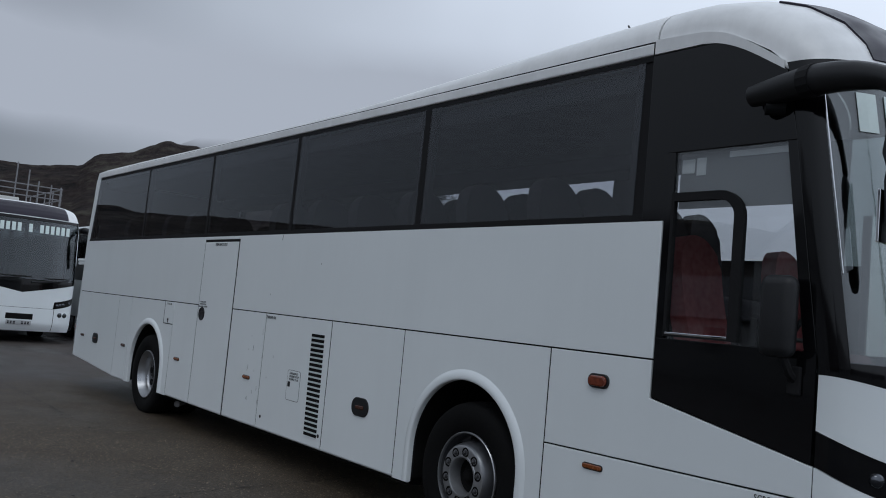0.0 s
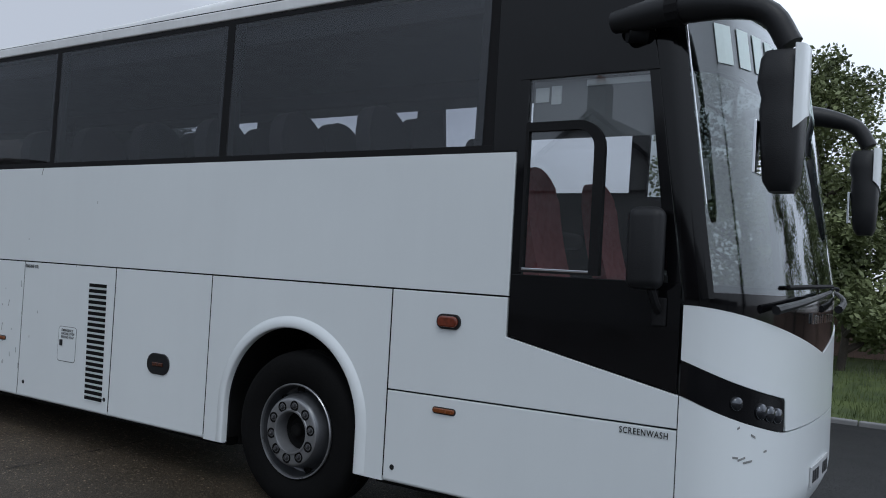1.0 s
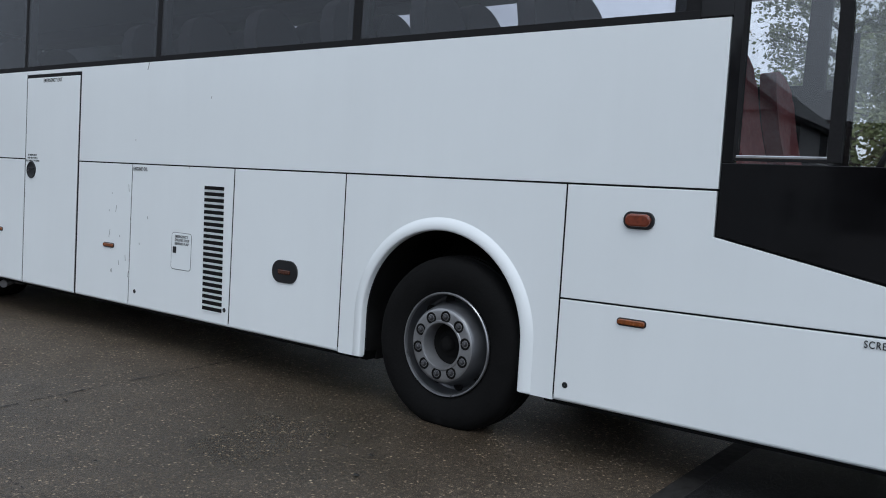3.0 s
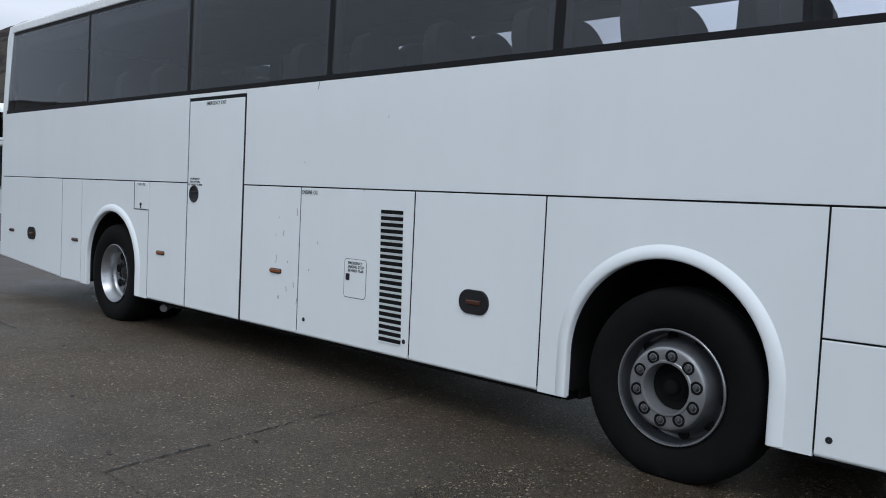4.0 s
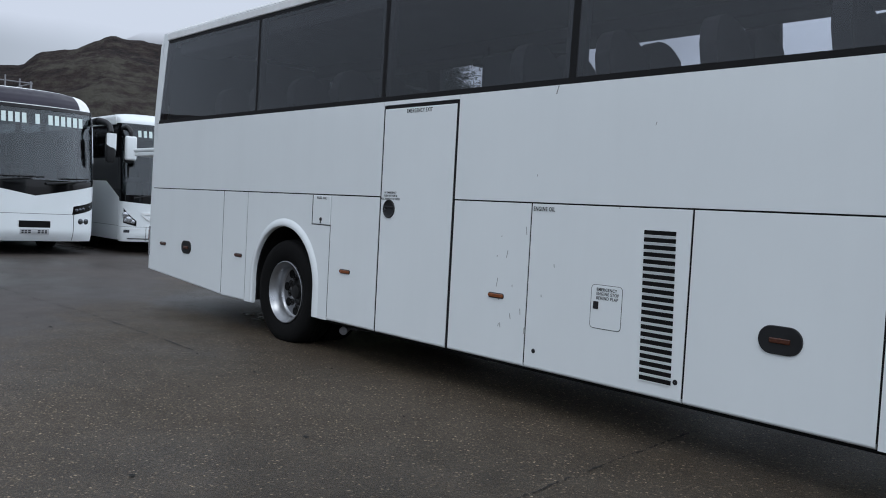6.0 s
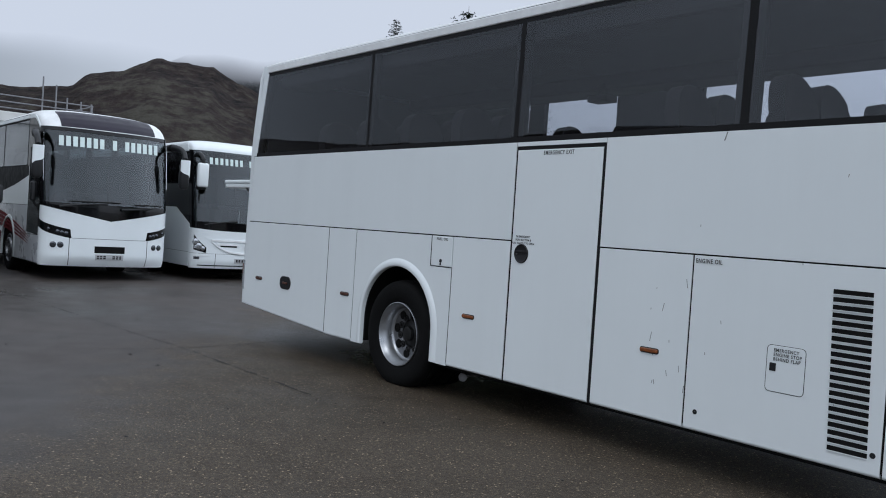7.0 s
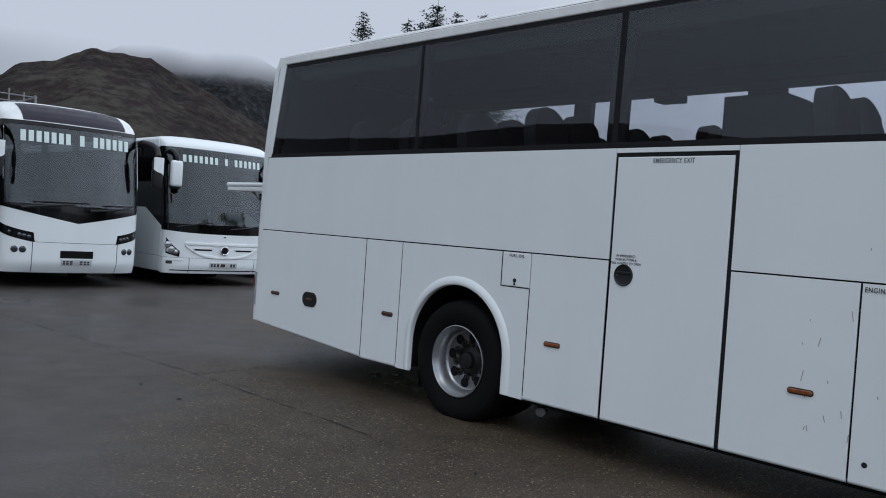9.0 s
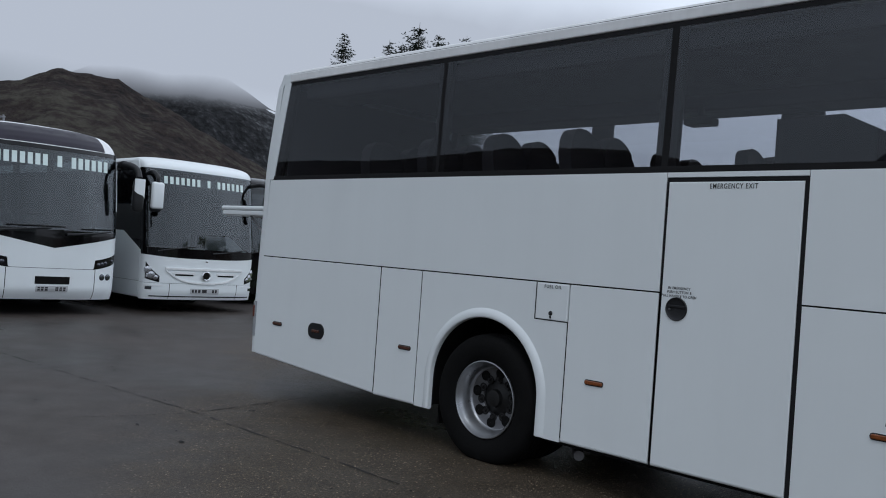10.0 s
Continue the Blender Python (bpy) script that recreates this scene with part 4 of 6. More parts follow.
def seat_mesh(material):
    """A high-backed coach seat: cushion, shaped back, headrest wings."""
    bm = bmesh.new()
    def back(i, j):
        t, v = 2 * i - 1, j
        w = 0.235 - 0.05 * smooth01(0.72, 1.0, v) - 0.02 * smooth01(0.0, 0.3, 1 - v)
        x = -0.17 * v - 0.03 * math.sin(v * math.pi) + 0.04 * t * t * (0.5 + 0.5 * v)
        z = 0.42 + 0.76 * v - 0.11 * smooth01(0.7, 1, v) * abs(t) ** 2.5
        return (x, w * t, z)
    b2 = sheet(back, 10, 12, 0.10, (-3, 0, 0.8))
    me = bpy.data.meshes.new("tmp")
    b2.to_mesh(me)
    b2.free()
    bm.from_mesh(me)
    bpy.data.meshes.remove(me)
    box(bm, -0.06, 0.42, -0.225, 0.225, 0.34, 0.47, 0.05, 3)
    box(bm, 0.02, 0.34, -0.12, 0.12, 0.0, 0.35, 0.02, 1)
    return bm


def interior(root, red_cab):
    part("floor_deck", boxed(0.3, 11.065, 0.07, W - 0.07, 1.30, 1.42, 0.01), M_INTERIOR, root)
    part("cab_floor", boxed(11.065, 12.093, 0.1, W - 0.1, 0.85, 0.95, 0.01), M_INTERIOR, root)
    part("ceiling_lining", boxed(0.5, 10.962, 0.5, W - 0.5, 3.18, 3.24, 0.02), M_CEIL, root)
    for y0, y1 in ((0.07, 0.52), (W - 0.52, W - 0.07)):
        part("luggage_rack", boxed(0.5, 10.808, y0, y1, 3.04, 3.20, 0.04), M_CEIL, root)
    first = None
    for k in range(12):
        x = 1.595 + 0.765 * k
        for y in (0.36, 0.82, W - 0.82, W - 0.36):
            if k in (4, 5) and y < 1:
                continue          # the well of the emergency door
            if first is None:
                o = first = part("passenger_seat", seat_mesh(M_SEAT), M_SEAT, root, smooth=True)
            else:
                o = new("passenger_seat", first.data)
                o.parent = root
            o.location = (x, y, 1.445)
            if y == 0.82:
                grab = [(x - 0.22, y + 0.19, 2.36), (x - 0.30, y + 0.22, 2.42), (x - 0.32, y + 0.22, 2.52), (x - 0.26, y + 0.19, 2.58)]
                part("grab_handle", tube(curve_pts(grab, 8), 0.012, 6), M_SEAT, root, smooth=True)
    part("door_well_screen", panel([(5.06, 1.42), (5.06, 2.68), (5.50, 2.69), (5.72, 2.58), (5.72, 1.42)], 0.72, 1.12, 0.02), M_INTERIOR, root)
    for x0, x1 in ((2.36, 2.62), (4.36, 4.77), (6.50, 6.86), (8.62, 8.96)):
        part("curtain", panel([(x0, 2.24), (x0 + 0.03, 3.10), (x1 - 0.02, 3.10), (x1 + 0.05, 2.24)], W - 0.10, W - 0.06, 0.01), M_SEAT, root)
    part("roof_monitor", boxed(3.72, 3.98, 1.88, 2.06, 2.90, 2.97, 0.015), M_INTERIOR, root)
    part("monitor_stem", boxed(3.82, 3.87, 1.95, 1.99, 2.96, 3.10, 0.005), M_INTERIOR, root)
    cloth = M_REDSEAT if red_cab else M_SEAT
    s = part("driver_seat", seat_mesh(cloth), cloth, root, "red patterned driver's seat" if red_cab else "", smooth=True)
    s.location = (11.06, 0.55, 1.04)
    s = part("courier_seat", seat_mesh(cloth), cloth, root, "red patterned front seat" if red_cab else "", smooth=True)
    s.location = (10.910, 1.9, 1.10)
    # dashboard, steering wheel
    def dash(i, j):
        ph = -86 + 172 * i
        p = front_point(ph, 1.0 + 0.47 * min(1, j * 1.6), -0.06)
        if j > 0.6:
            p.x -= (j - 0.6) * 1.0
            p.y = W / 2 + (p.y - W / 2) * (1 - 0.1 * (j - 0.6))
            p.z = 1.47 - 0.02 * (j - 0.6)
        return p
    part("dashboard", sheet(dash, 20, 8, 0.03, (10, W / 2, 0.2)), M_INTERIOR, root, smooth=True)
    bm = bmesh.new()
    ring = [(11.661 + 0.10 * math.sin(t) , 0.55 + 0.23 * math.cos(t), 1.62 + 0.21 * math.sin(t)) for t in (2 * math.pi * k / 28 for k in range(29))]
    tube(ring, 0.016, 8, bm)
    tube([(11.661, 0.55, 1.62), (11.887, 0.55, 1.42)], 0.04, 8, bm)
    tube([(11.661, 0.34, 1.62), (11.661, 0.76, 1.62)], 0.014, 6, bm)
    part("steering_wheel", bm, M_PLASTIC, root, smooth=True)


def coach(name, label, at, paint, lower, detail, rise=1.0):
    root = thing(name, label, "coach", at)
    coach_side(root, paint, lower, True, detail, lambda d: d)
    coach_side(root, paint, lower, False, detail, lambda d: W - d)
    # roof, rear wall, underbody
    N = len(ROOF) - 1
    roof_part(root, 0, 10 / N, -1, 1, 40, 28, M_ROOF, "roof", rise=rise)
    roof_part(root, 10.068 / N, 1, -1, 1, 24, 28, M_ROOF, "roof_front_cap", rise=rise)
    roof_part(root, 12.298 / N, 15.7 / N, -0.50, 0.50, 16, 16, M_ROOFGLASS, "roof_light_panel", 0.012, 0.012, rise)
    def rear(i, j):
        a = radians(-90 + 180 * i)
        u = math.copysign(abs(math.sin(a)) ** 0.5, a)
        w = abs(math.cos(a)) ** 0.5
        z = 0.43 + 2.885 * j
        xb = -0.17 + 0.03 * smooth01(0.8, 2.2, z) + 0.11 * smooth01(2.2, 3.2, z) + 0.10 * smooth01(3.12, 3.36, z)
        return (xb + 0.22 * (1 - w), W / 2 + (W / 2 - 0.003) * u, z)
    part("rear_panel", sheet(rear, 48, 20, 0.03, (3, W / 2, 1.8)), paint, root, smooth=True)
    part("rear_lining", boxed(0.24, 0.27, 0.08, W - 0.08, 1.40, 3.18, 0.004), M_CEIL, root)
    for y0, y1 in ((0.0, 0.03), (W - 0.03, W)):
        part("rear_quarter", panel([(0.075, BELT), (0.150, BELT), (0.337, TOP - 0.03), (0.340, TOP + 0.08), (0.255, TOP + 0.085), (0.215, 3.15), (0.135, 2.7)], y0 if y0 < 1 else y1, y1 if y0 < 1 else y0, 0.004), paint, root)
    part("underbody", boxed(0.25, 2.56, 0.10, W - 0.10, 0.38, 1.28, 0.03), M_UNDER, root)
    part("underbody", boxed(3.80, 8.860, 0.10, W - 0.10, 0.26, 1.28, 0.03), M_UNDER, root)
    part("chassis_beam", boxed(2.54, 3.82, 0.75, W - 0.75, 0.30, 1.28, 0.03), M_UNDER, root)
    part("underbody", boxed(10.11, 11.990, 0.10, W - 0.10, 0.27, 0.84, 0.03), M_UNDER, root)
    part("chassis_beam", boxed(8.840, 10.13, 0.62, W - 0.62, 0.28, 1.28, 0.03), M_UNDER, root)
    part("rear_lamp", boxed(0.02, 0.07, 0.03, 0.16, 0.60, 0.98, 0.02), M_CLEARLENS, root)
    part("rear_lamp", boxed(0.02, 0.07, W - 0.16, W - 0.03, 0.60, 0.98, 0.02), M_LENS, root)
    for cx, _r in ARCHES:
        isrear = cx < 5
        for y0 in (0.10, W - 0.60):
            part("mud_flap", boxed(cx - 0.60, cx - 0.585, y0 + 0.06, y0 + 0.46, 0.16 if isrear else 0.27, 0.60, 0.004), M_UNDER, root)
        wheel(root, cx + (0.012 if isrear else 0.046), 0.035, 0.478, 1, isrear)
        wheel(root, cx + (0.012 if isrear else 0.046), W - 0.035, 0.478, -1, isrear)
        part("axle", tube([(cx, 0.3, 0.478), (cx, W - 0.3, 0.478)], 0.09, 12), M_UNDER, root, smooth=True)
    # front
    part("bumper", front_skin(-90, 90, lambda p: 0.285, lambda p: strip_lo(p) - 0.004, 60, 12), paint, root, smooth=True)
    for a, b in ((-90, -32), (32, 90)):
        st = part("headlamp_strip", front_skin(a, b, strip_lo, strip_hi, 24, 4, -0.004), M_BLACK, root)
        for k, ph in enumerate((62, 47.5, 42, 37)):
            ph = math.copysign(ph, a)
            r = 0.040 if k else 0.034
            c = front_point(ph, strip_lo(ph) + 0.075, 0.004)
            e = (front_point(ph + 1, 1, 0) - front_point(ph - 1, 1, 0)).normalized()
            bm = lathe([(0.001, -0.016), (r * 0.5, -0.014), (r * 0.9, -0.006), (r, 0.0), (r, 0.02)], 20)
            nrm = Vector((e.y, -e.x, 0)) if a < 0 else Vector((e.y, -e.x, 0))
            if nrm.x < 0:
                nrm = -nrm
            rot = Vector((0, -1, 0)).rotation_difference(nrm).to_matrix().to_4x4()
            bm.transform(Matrix.Translation(c) @ rot)
            part("headlamp", bm, M_LENS, st, smooth=True)
    def panel_lo(p):
        t = smooth01(31.0, 32.5, abs(p))
        return strip_lo(p) + 0.004 + 0.165 * t
    part("front_panel", front_skin(-90, 90, panel_lo, mid_hi, 240, 8), paint, root, smooth=True)
    part("black_front_panel", front_skin(-90, 90, lambda p: mid_hi(p) + 0.002, lambda p: 1.535, 50, 4, -0.006), M_BLACK, root, smooth=True)
    part("windscreen", front_skin(-88, 88, lambda p: 1.53, lambda p: 2.985, 60, 18, -0.002, 0.006), M_SCREEN if detail else M_SCREEN_DARK, root, smooth=True).visible_shadow = False
    part("windscreen_band", front_skin(-90, 90, lambda p: 2.955, lambda p: 3.03, 50, 3, 0.002), M_BLACK, root, smooth=True)
    for a, b in ((-90, -76.5), (76.5, 90)):
        part("windscreen_pillar", front_skin(a, b, lambda p: 1.5, lambda p: 3.0, 6, 14, 0.001), M_BLACK, root, smooth=True)
    for ph in (-75.5, 75.5):
        pts = [front_point(ph, 1.95 + 0.95 * k / 10, 0.012) for k in range(11)]
        part("bright_trim", tube(pts, 0.004, 6), M_CHROME, root, smooth=True)
    interior(root, detail)
    # wipers
    for ph0, ph1 in ((-45, -2), (5, 48)):
        pts = [front_point(ph0 + (ph1 - ph0) * k / 10, 1.46 + 0.10 * k / 10, 0.045) for k in range(11)]
        wp = part("wiper", tube(pts, [0.024 - 0.0012 * k for k in range(11)], 8), M_PLASTIC, root, smooth=True)
        pts = [front_point(ph0 + (ph1 - ph0) * (0.25 + 0.9 * k / 10), 1.575 + 0.02 * k / 10, 0.022) for k in range(11)]
        part("wiper_blade", tube(pts, 0.012, 6), M_RUBBER, wp, smooth=True)
    bars_text((7, 1, 6), 2.66, 0.20, (-0.90, 0.90) if detail else (-0.80, 0.80), root)
    mirror_arm(root, -1, M_WHITE)
    mirror_arm(root, 1, M_WHITE)
    # number plate with bars for its writing, badge bars
    low = 0.0 if detail else -0.065
    part("number_plate", front_skin(-8.6, 8.6, lambda p: 0.49 + low, lambda p: 0.60 + low, 8, 2, 0.012, 0.01), M_PLATE, root, "white number plate")
    for k in range(7):
        if k == 3:
            continue
        part("plate_bar", front_skin(-7.4 + 2.15 * k, -5.9 + 2.15 * k, lambda p: 0.512 + low, lambda p: 0.578 + low, 2, 1, 0.0145, 0.002), M_TEXT, root)
    for k in range(10 if detail else 0):
        part("badge_bar", front_skin(-13 + 2.4 * k, -11.476 + 2.4 * k, lambda p: 1.385, lambda p: 1.43 + 0.015 * (k == 0), 2, 1, 0.004, 0.008), M_CHROME, root)
    return root


main_coach = coach("coach", "white single-deck coach with dark tinted windows and black cab", (0, 0, 0), M_WHITE, M_WHITE, True)
side_details(main_coach)

def main_extras(root):
    """Raised boot lid, bumper scuffs, roof aerial, hanging bracket."""
    lid = part("boot_lid", boxed(-1.24, 0.06, 0.24, W - 0.24, 1.925, 1.975, 0.018), M_WHITE, root, "raised white boot lid")
    part("lid_lining", boxed(-1.22, 0.02, 0.25, W - 0.25, 1.87, 1.925, 0.012), M_WHITE, lid)
    for y in (0.34, W - 0.34):
        part("gas_strut", tube([(-0.8, y, 1.90), (0.03, y, 1.35)], 0.012, 8), M_GALV, lid, smooth=True)
    part("boot_opening", boxed(0.0, 0.10, 0.26, W - 0.26, 0.95, 1.90, 0.01), M_UNDER, root)
    for ph, z, ln, tl in ((-60, 0.735, 4.0, 0.01), (-57, 0.722, 5.0, 0.004), (-63, 0.75, 3.0, -0.004), (-45, 0.765, 1.6, 0.006), (-53, 0.853, 2.4, -0.02), (-61, 0.885, 1.2, 0.02)):
        part("scuff", front_skin(ph, ph + ln, lambda p, z=z, ph=ph, tl=tl: z + (p - ph) * tl * 0.3, lambda p, z=z, ph=ph, tl=tl: z + 0.010 + (p - ph) * tl * 0.3, 4, 1, 0.0022, 0.003), M_SCRATCH, root)
    part("bumper_crack", tube([front_point(-60, 0.287, 0.003), front_point(-58, 0.31, 0.003), front_point(-53, 0.325, 0.003), front_point(-48, 0.36, 0.003)], 0.006, 5), M_TEXT, root)
    part("bumper_tear", front_skin(-86, -68, lambda p: 0.283, lambda p: 0.30, 6, 1, 0.003, 0.004), M_TEXT, root)
    part("aerial", tube([(10.242, 0.62, 3.63), (10.181, 0.60, 3.74)], [0.012, 0.006], 8), M_PLASTIC, root)
    lampb = lathe([(0.001, -0.02), (0.03, -0.017), (0.045, -0.004), (0.048, 0.01)], 20)
    lampb.transform(Matrix.Translation((11.640, 0.10, 3.235)) @ Matrix.Rotation(radians(-50), 4, "X") @ Matrix.Diagonal((1.3, 1, 1, 1)))
    part("roof_lamp", lampb, M_LENS, root, smooth=True)
    part("jack_bracket", boxed(3.84, 4.02, 0.30, 0.50, 0.19, 0.30, 0.02), M_GALV, root)
    part("exhaust_pipe", tube([(3.86, 0.36, 0.24), (4.04, 0.14, 0.21)], 0.038, 12), M_GALV, root, smooth=True)
    for s in (-1, 1):
        def corner(i, j, s=s):
            a = radians(s * (89.0 - 15.0 * i))
            u = math.copysign(abs(math.sin(a)) ** 0.5, a)
            w = abs(math.cos(a)) ** 0.5
            z = 0.60 + 0.36 * j
            return (-0.170 + 0.03 * smooth01(0.8, 2.2, z) + 0.22 * (1 - w) - 0.012, W / 2 + (W / 2 + 0.002) * u, z)
        cl = part("corner_lamp", sheet(corner, 10, 6, 0.02, (3, W / 2, 0.8)), M_CLEARLENS, root, "clear rear corner lamp", smooth=True)
        def red(i, j, s=s):
            p = Vector(corner(0.2 + 0.5 * i, 0.55 + 0.32 * j))
            return p + Vector((-0.004, s * 0.003, 0))
        part("red_lens", sheet(red, 6, 4, 0.005, (3, W / 2, 0.8)), M_REDLAMP, cl, smooth=True)
    # seam between the side and the front corner
    part("corner_joint", boxed(11.9845, 11.9885, 0.003, 0.03, SKIRT + 0.03, 1.03, 0.001), M_RUBBER, root)


main_extras(main_coach)

# ---------------------------------------------------------------- parked vehicles behind
C1 = (-20.22, -0.37, 0.0)
second_coach = coach("coach", "white coach with silver sides and red swoosh parked in the yard", C1, M_WHITE, M_SILVER, False, 0.45)


def second_extras(root):
    for s, ph in ((-1, -53), (-1, -43), (1, 43), (1, 53)):
        c = front_point(ph, 0.705, 0.004)
        bm = lathe([(0.001, -0.012), (0.03, -0.014), (0.052, -0.010), (0.060, 0.0), (0.060, 0.02)], 20)
        rot = Vector((0, -1, 0)).rotation_difference(Vector((0.94, 0.34 * s, 0))).to_matrix().to_4x4()
        bm.transform(Matrix.Translation(c) @ rot)
        part("fog_lamp", bm, M_LENS, root, smooth=True)
    part("bumper_grille", front_skin(-9.5, 9.5, lambda p: 0.565, lambda p: 0.70, 10, 2, 0.006, 0.02), M_UNDER, root)
    for ph in (-33, 33):
        part("bumper_joint", front_skin(ph - 0.35, ph + 0.35, lambda p: 0.30, lambda p: 0.84, 1, 8, 0.002, 0.006), M_RUBBER, root)
    part("black_side_panel", panel([(0.2, 2.24), (0.2, 1.60), (6.6, 1.60), (8.4, 1.68), (9.8, 1.85), (11.02, 2.05), (11.02, 2.24)], -0.004, 0.01, 0.002), M_MATTBLACK, root)
    part("black_post", panel([(11.05, 0.90), (11.94, 0.86), (11.94, 1.30), (11.05, 1.36)], -0.004, 0.01, 0.002), M_BLACK, root)
    # red swooshes on the silver side
    for k in range(4):
        def fn(i, j, k=k):
            x = 6.2 + 5.0 * i
            zc = 1.36 - 0.10 * k - (0.55 - 0.05 * k) * i ** 2.2
            w = 0.10 * (1 - i) ** 0.7 + 0.004
            return (x, -0.003, zc + (j - 0.5) * w * 1.2)
        part("red_swoosh", sheet(fn, 24, 1, 0.003, (8, 1, 1)), M_RED, root)
    part("red_swoosh", sheet(lambda i, j: (6.0 + 2.8 * i, -0.0034, 0.60 + j * 0.42 * (1 - 0.5 * i)), 10, 2, 0.003, (8, 1, 1)), M_RED, root)


second_extras(second_coach)


def plain_coach(name, label, at, paint, roof_paint, length, height, style):
    """Other parked coaches: rounded front, glazed side band, mirrors, wheels."""
    root = thing(name, label, "coach", at)
    WW, D = 2.55, 0.38

    def fp(phi, z, out=0.0):
        a = radians(phi)
        u = math.copysign(abs(math.sin(a)) ** (2 / 2.8), a)
        w = abs(math.cos(a)) ** (2 / 2.8)
        x0 = -D - 0.16 * max(0.0, z - 1.35) - 0.5 * max(0, z - height + 0.45) ** 1.6
        tk = 0.7 * max(0.0, 0.45 - z) ** 1.4
        return Vector((x0 + (D + out - tk) * w, WW / 2 + (WW / 2 + out - 0.2 * tk) * u, z))

    def skin(nm, p0, p1, lo, hi, m, out=0.0, thick=0.02, nu=40, nv=8, parent=None):
        def fn(i, j):
            p = p0 + (p1 - p0) * i
            return fp(p, lo(p) + (hi(p) - lo(p)) * j, out)
        return part(nm, sheet(fn, nu, nv, thick, (-2, WW / 2, 1.5)), m, parent or root, smooth=True)

    top = height - 0.27
    skin("bumper", -90, 90, lambda p: 0.27, lambda p: 0.60, paint)
    skin("front_panel", -90, 90, lambda p: 0.606, lambda p: 1.17 - 0.05 * math.cos(radians(p)) ** 2, paint)
    skin("black_front_panel", -90, 90, lambda p: 1.172 - 0.05 * math.cos(radians(p)) ** 2, lambda p: 1.32, M_BLACK, -0.005)
    skin("windscreen", -86, 86, lambda p: 1.32, lambda p: top, M_SCREEN_DARK, -0.002, 0.006).visible_shadow = False
    skin("windscreen_band", -88, 88, lambda p: top - 0.30, lambda p: top, M_BLACK if style != "dark" else M_UNDER, -0.012, 0.004)
    def cap(i, j):
        p = fp(-90 + 180 * i, top)
        u = (p.y - WW / 2) / (WW / 2)
        zr = height - 0.115 + 0.115 * max(0.0, 1 - abs(u) ** 2.86) ** 0.35
        t = j * math.pi / 2
        return (p.x + (-0.95 - p.x) * (1 - math.cos(t)), p.y + (0 if abs(u) < 0.99 else -0.01 * math.copysign(1, u)), top + (zr - top) * math.sin(t))
    part("front_cap", sheet(cap, 40, 10, 0.03, (-2, WW / 2, 1.5)), roof_paint, root, smooth=True)
    for a, b in ((-90, -76), (76, 90)):
        skin("windscreen_pillar", a, b, lambda p: 1.2, lambda p: top, M_BLACK, 0.002, 0.03, 8, 8)
    # sides
    for yy in (lambda d: d, lambda d: WW - d):
        L0 = -length
        part("side_panel", panel([(L0, 0.62), (-D - 0.02, 0.62), (-D - 0.02, 1.25), (-D - 0.85, 1.62), (L0, 1.62)], yy(0), yy(0.03), 0.004), paint, root)
        for a, b in ((L0, -length + 2.52), (-length + 3.68, -3.33), (-2.17, -D - 0.02)):
            part("side_panel", panel([(a, 0.29), (b, 0.29), (b, 0.612), (a, 0.612)], yy(0), yy(0.03), 0.004, 0.02), paint, root)
        part("side_glass", panel([(L0, 1.626), (-D - 0.85, 1.626), (-D - 0.03, 1.256), (-D - 0.05, 1.5), (-D - 0.28, height - 0.30), (L0, height - 0.26)], yy(0.003), yy(0.03), 0.003), M_BLACK, root)
        part("gutter", panel([(L0, height - 0.257), (-D - 0.30, height - 0.297), (-D - 0.36, height - 0.12), (L0, height - 0.10)], yy(-0.002), yy(0.05), 0.012), roof_paint, root)
    def roof(i, j):
        a = (2 * j - 1) * math.pi / 2
        u = math.copysign(abs(math.sin(a)) ** 0.7, a)
        w = abs(math.cos(a)) ** 0.7
        x = -length + (length - 0.95) * i
        return (x, WW / 2 + (WW / 2 - 0.01) * u, height - 0.115 + 0.115 * w)
    part("roof", sheet(roof, 24, 18, 0.03, (-5, WW / 2, 1.5)), roof_paint, root, smooth=True)
    part("rear_panel", boxed(-length - 0.02, -length + 0.02, 0.02, WW - 0.02, 0.32, height - 0.08, 0.01), paint, root)
    part("underbody", boxed(-length + 0.1, -3.5, 0.1, WW - 0.1, 0.35, 1.2, 0.02), M_UNDER, root)
    part("underbody", boxed(-2.1, -D, 0.2, WW - 0.2, 0.34, 0.9, 0.02), M_UNDER, root)
    part("floor_deck", boxed(-length + 0.1, -0.9, 0.08, WW - 0.08, 1.2, 1.3, 0.01), M_INTERIOR, root)
    part("ceiling_lining", boxed(-length + 0.1, -1.0, 0.1, WW - 0.1, height - 0.32, height - 0.25, 0.02), M_CEIL, root)
    part("dashboard", boxed(-1.0, -0.42, 0.15, WW - 0.15, 0.9, 1.30, 0.06), M_INTERIOR, root)
    first = None
    for k in range(7):
        for y in (0.38, 0.84, WW - 0.84, WW - 0.38):
            if first is None:
                o = first = part("passenger_seat", seat_mesh(M_SEAT), M_SEAT, root, smooth=True)
            else:
                o = new("passenger_seat", first.data)
                o.parent = root
            o.location = (-2.2 - 0.8 * k, y, 1.28)
    for cx, rear in ((-length + 3.1, True), (-2.75, False)):
        wheel(root, cx, 0.04, 0.478, 1, rear)
        wheel(root, cx, WW - 0.04, 0.478, -1, rear)
        part("axle", tube([(cx, 0.3, 0.478), (cx, WW - 0.3, 0.478)], 0.09, 10), M_UNDER, root)
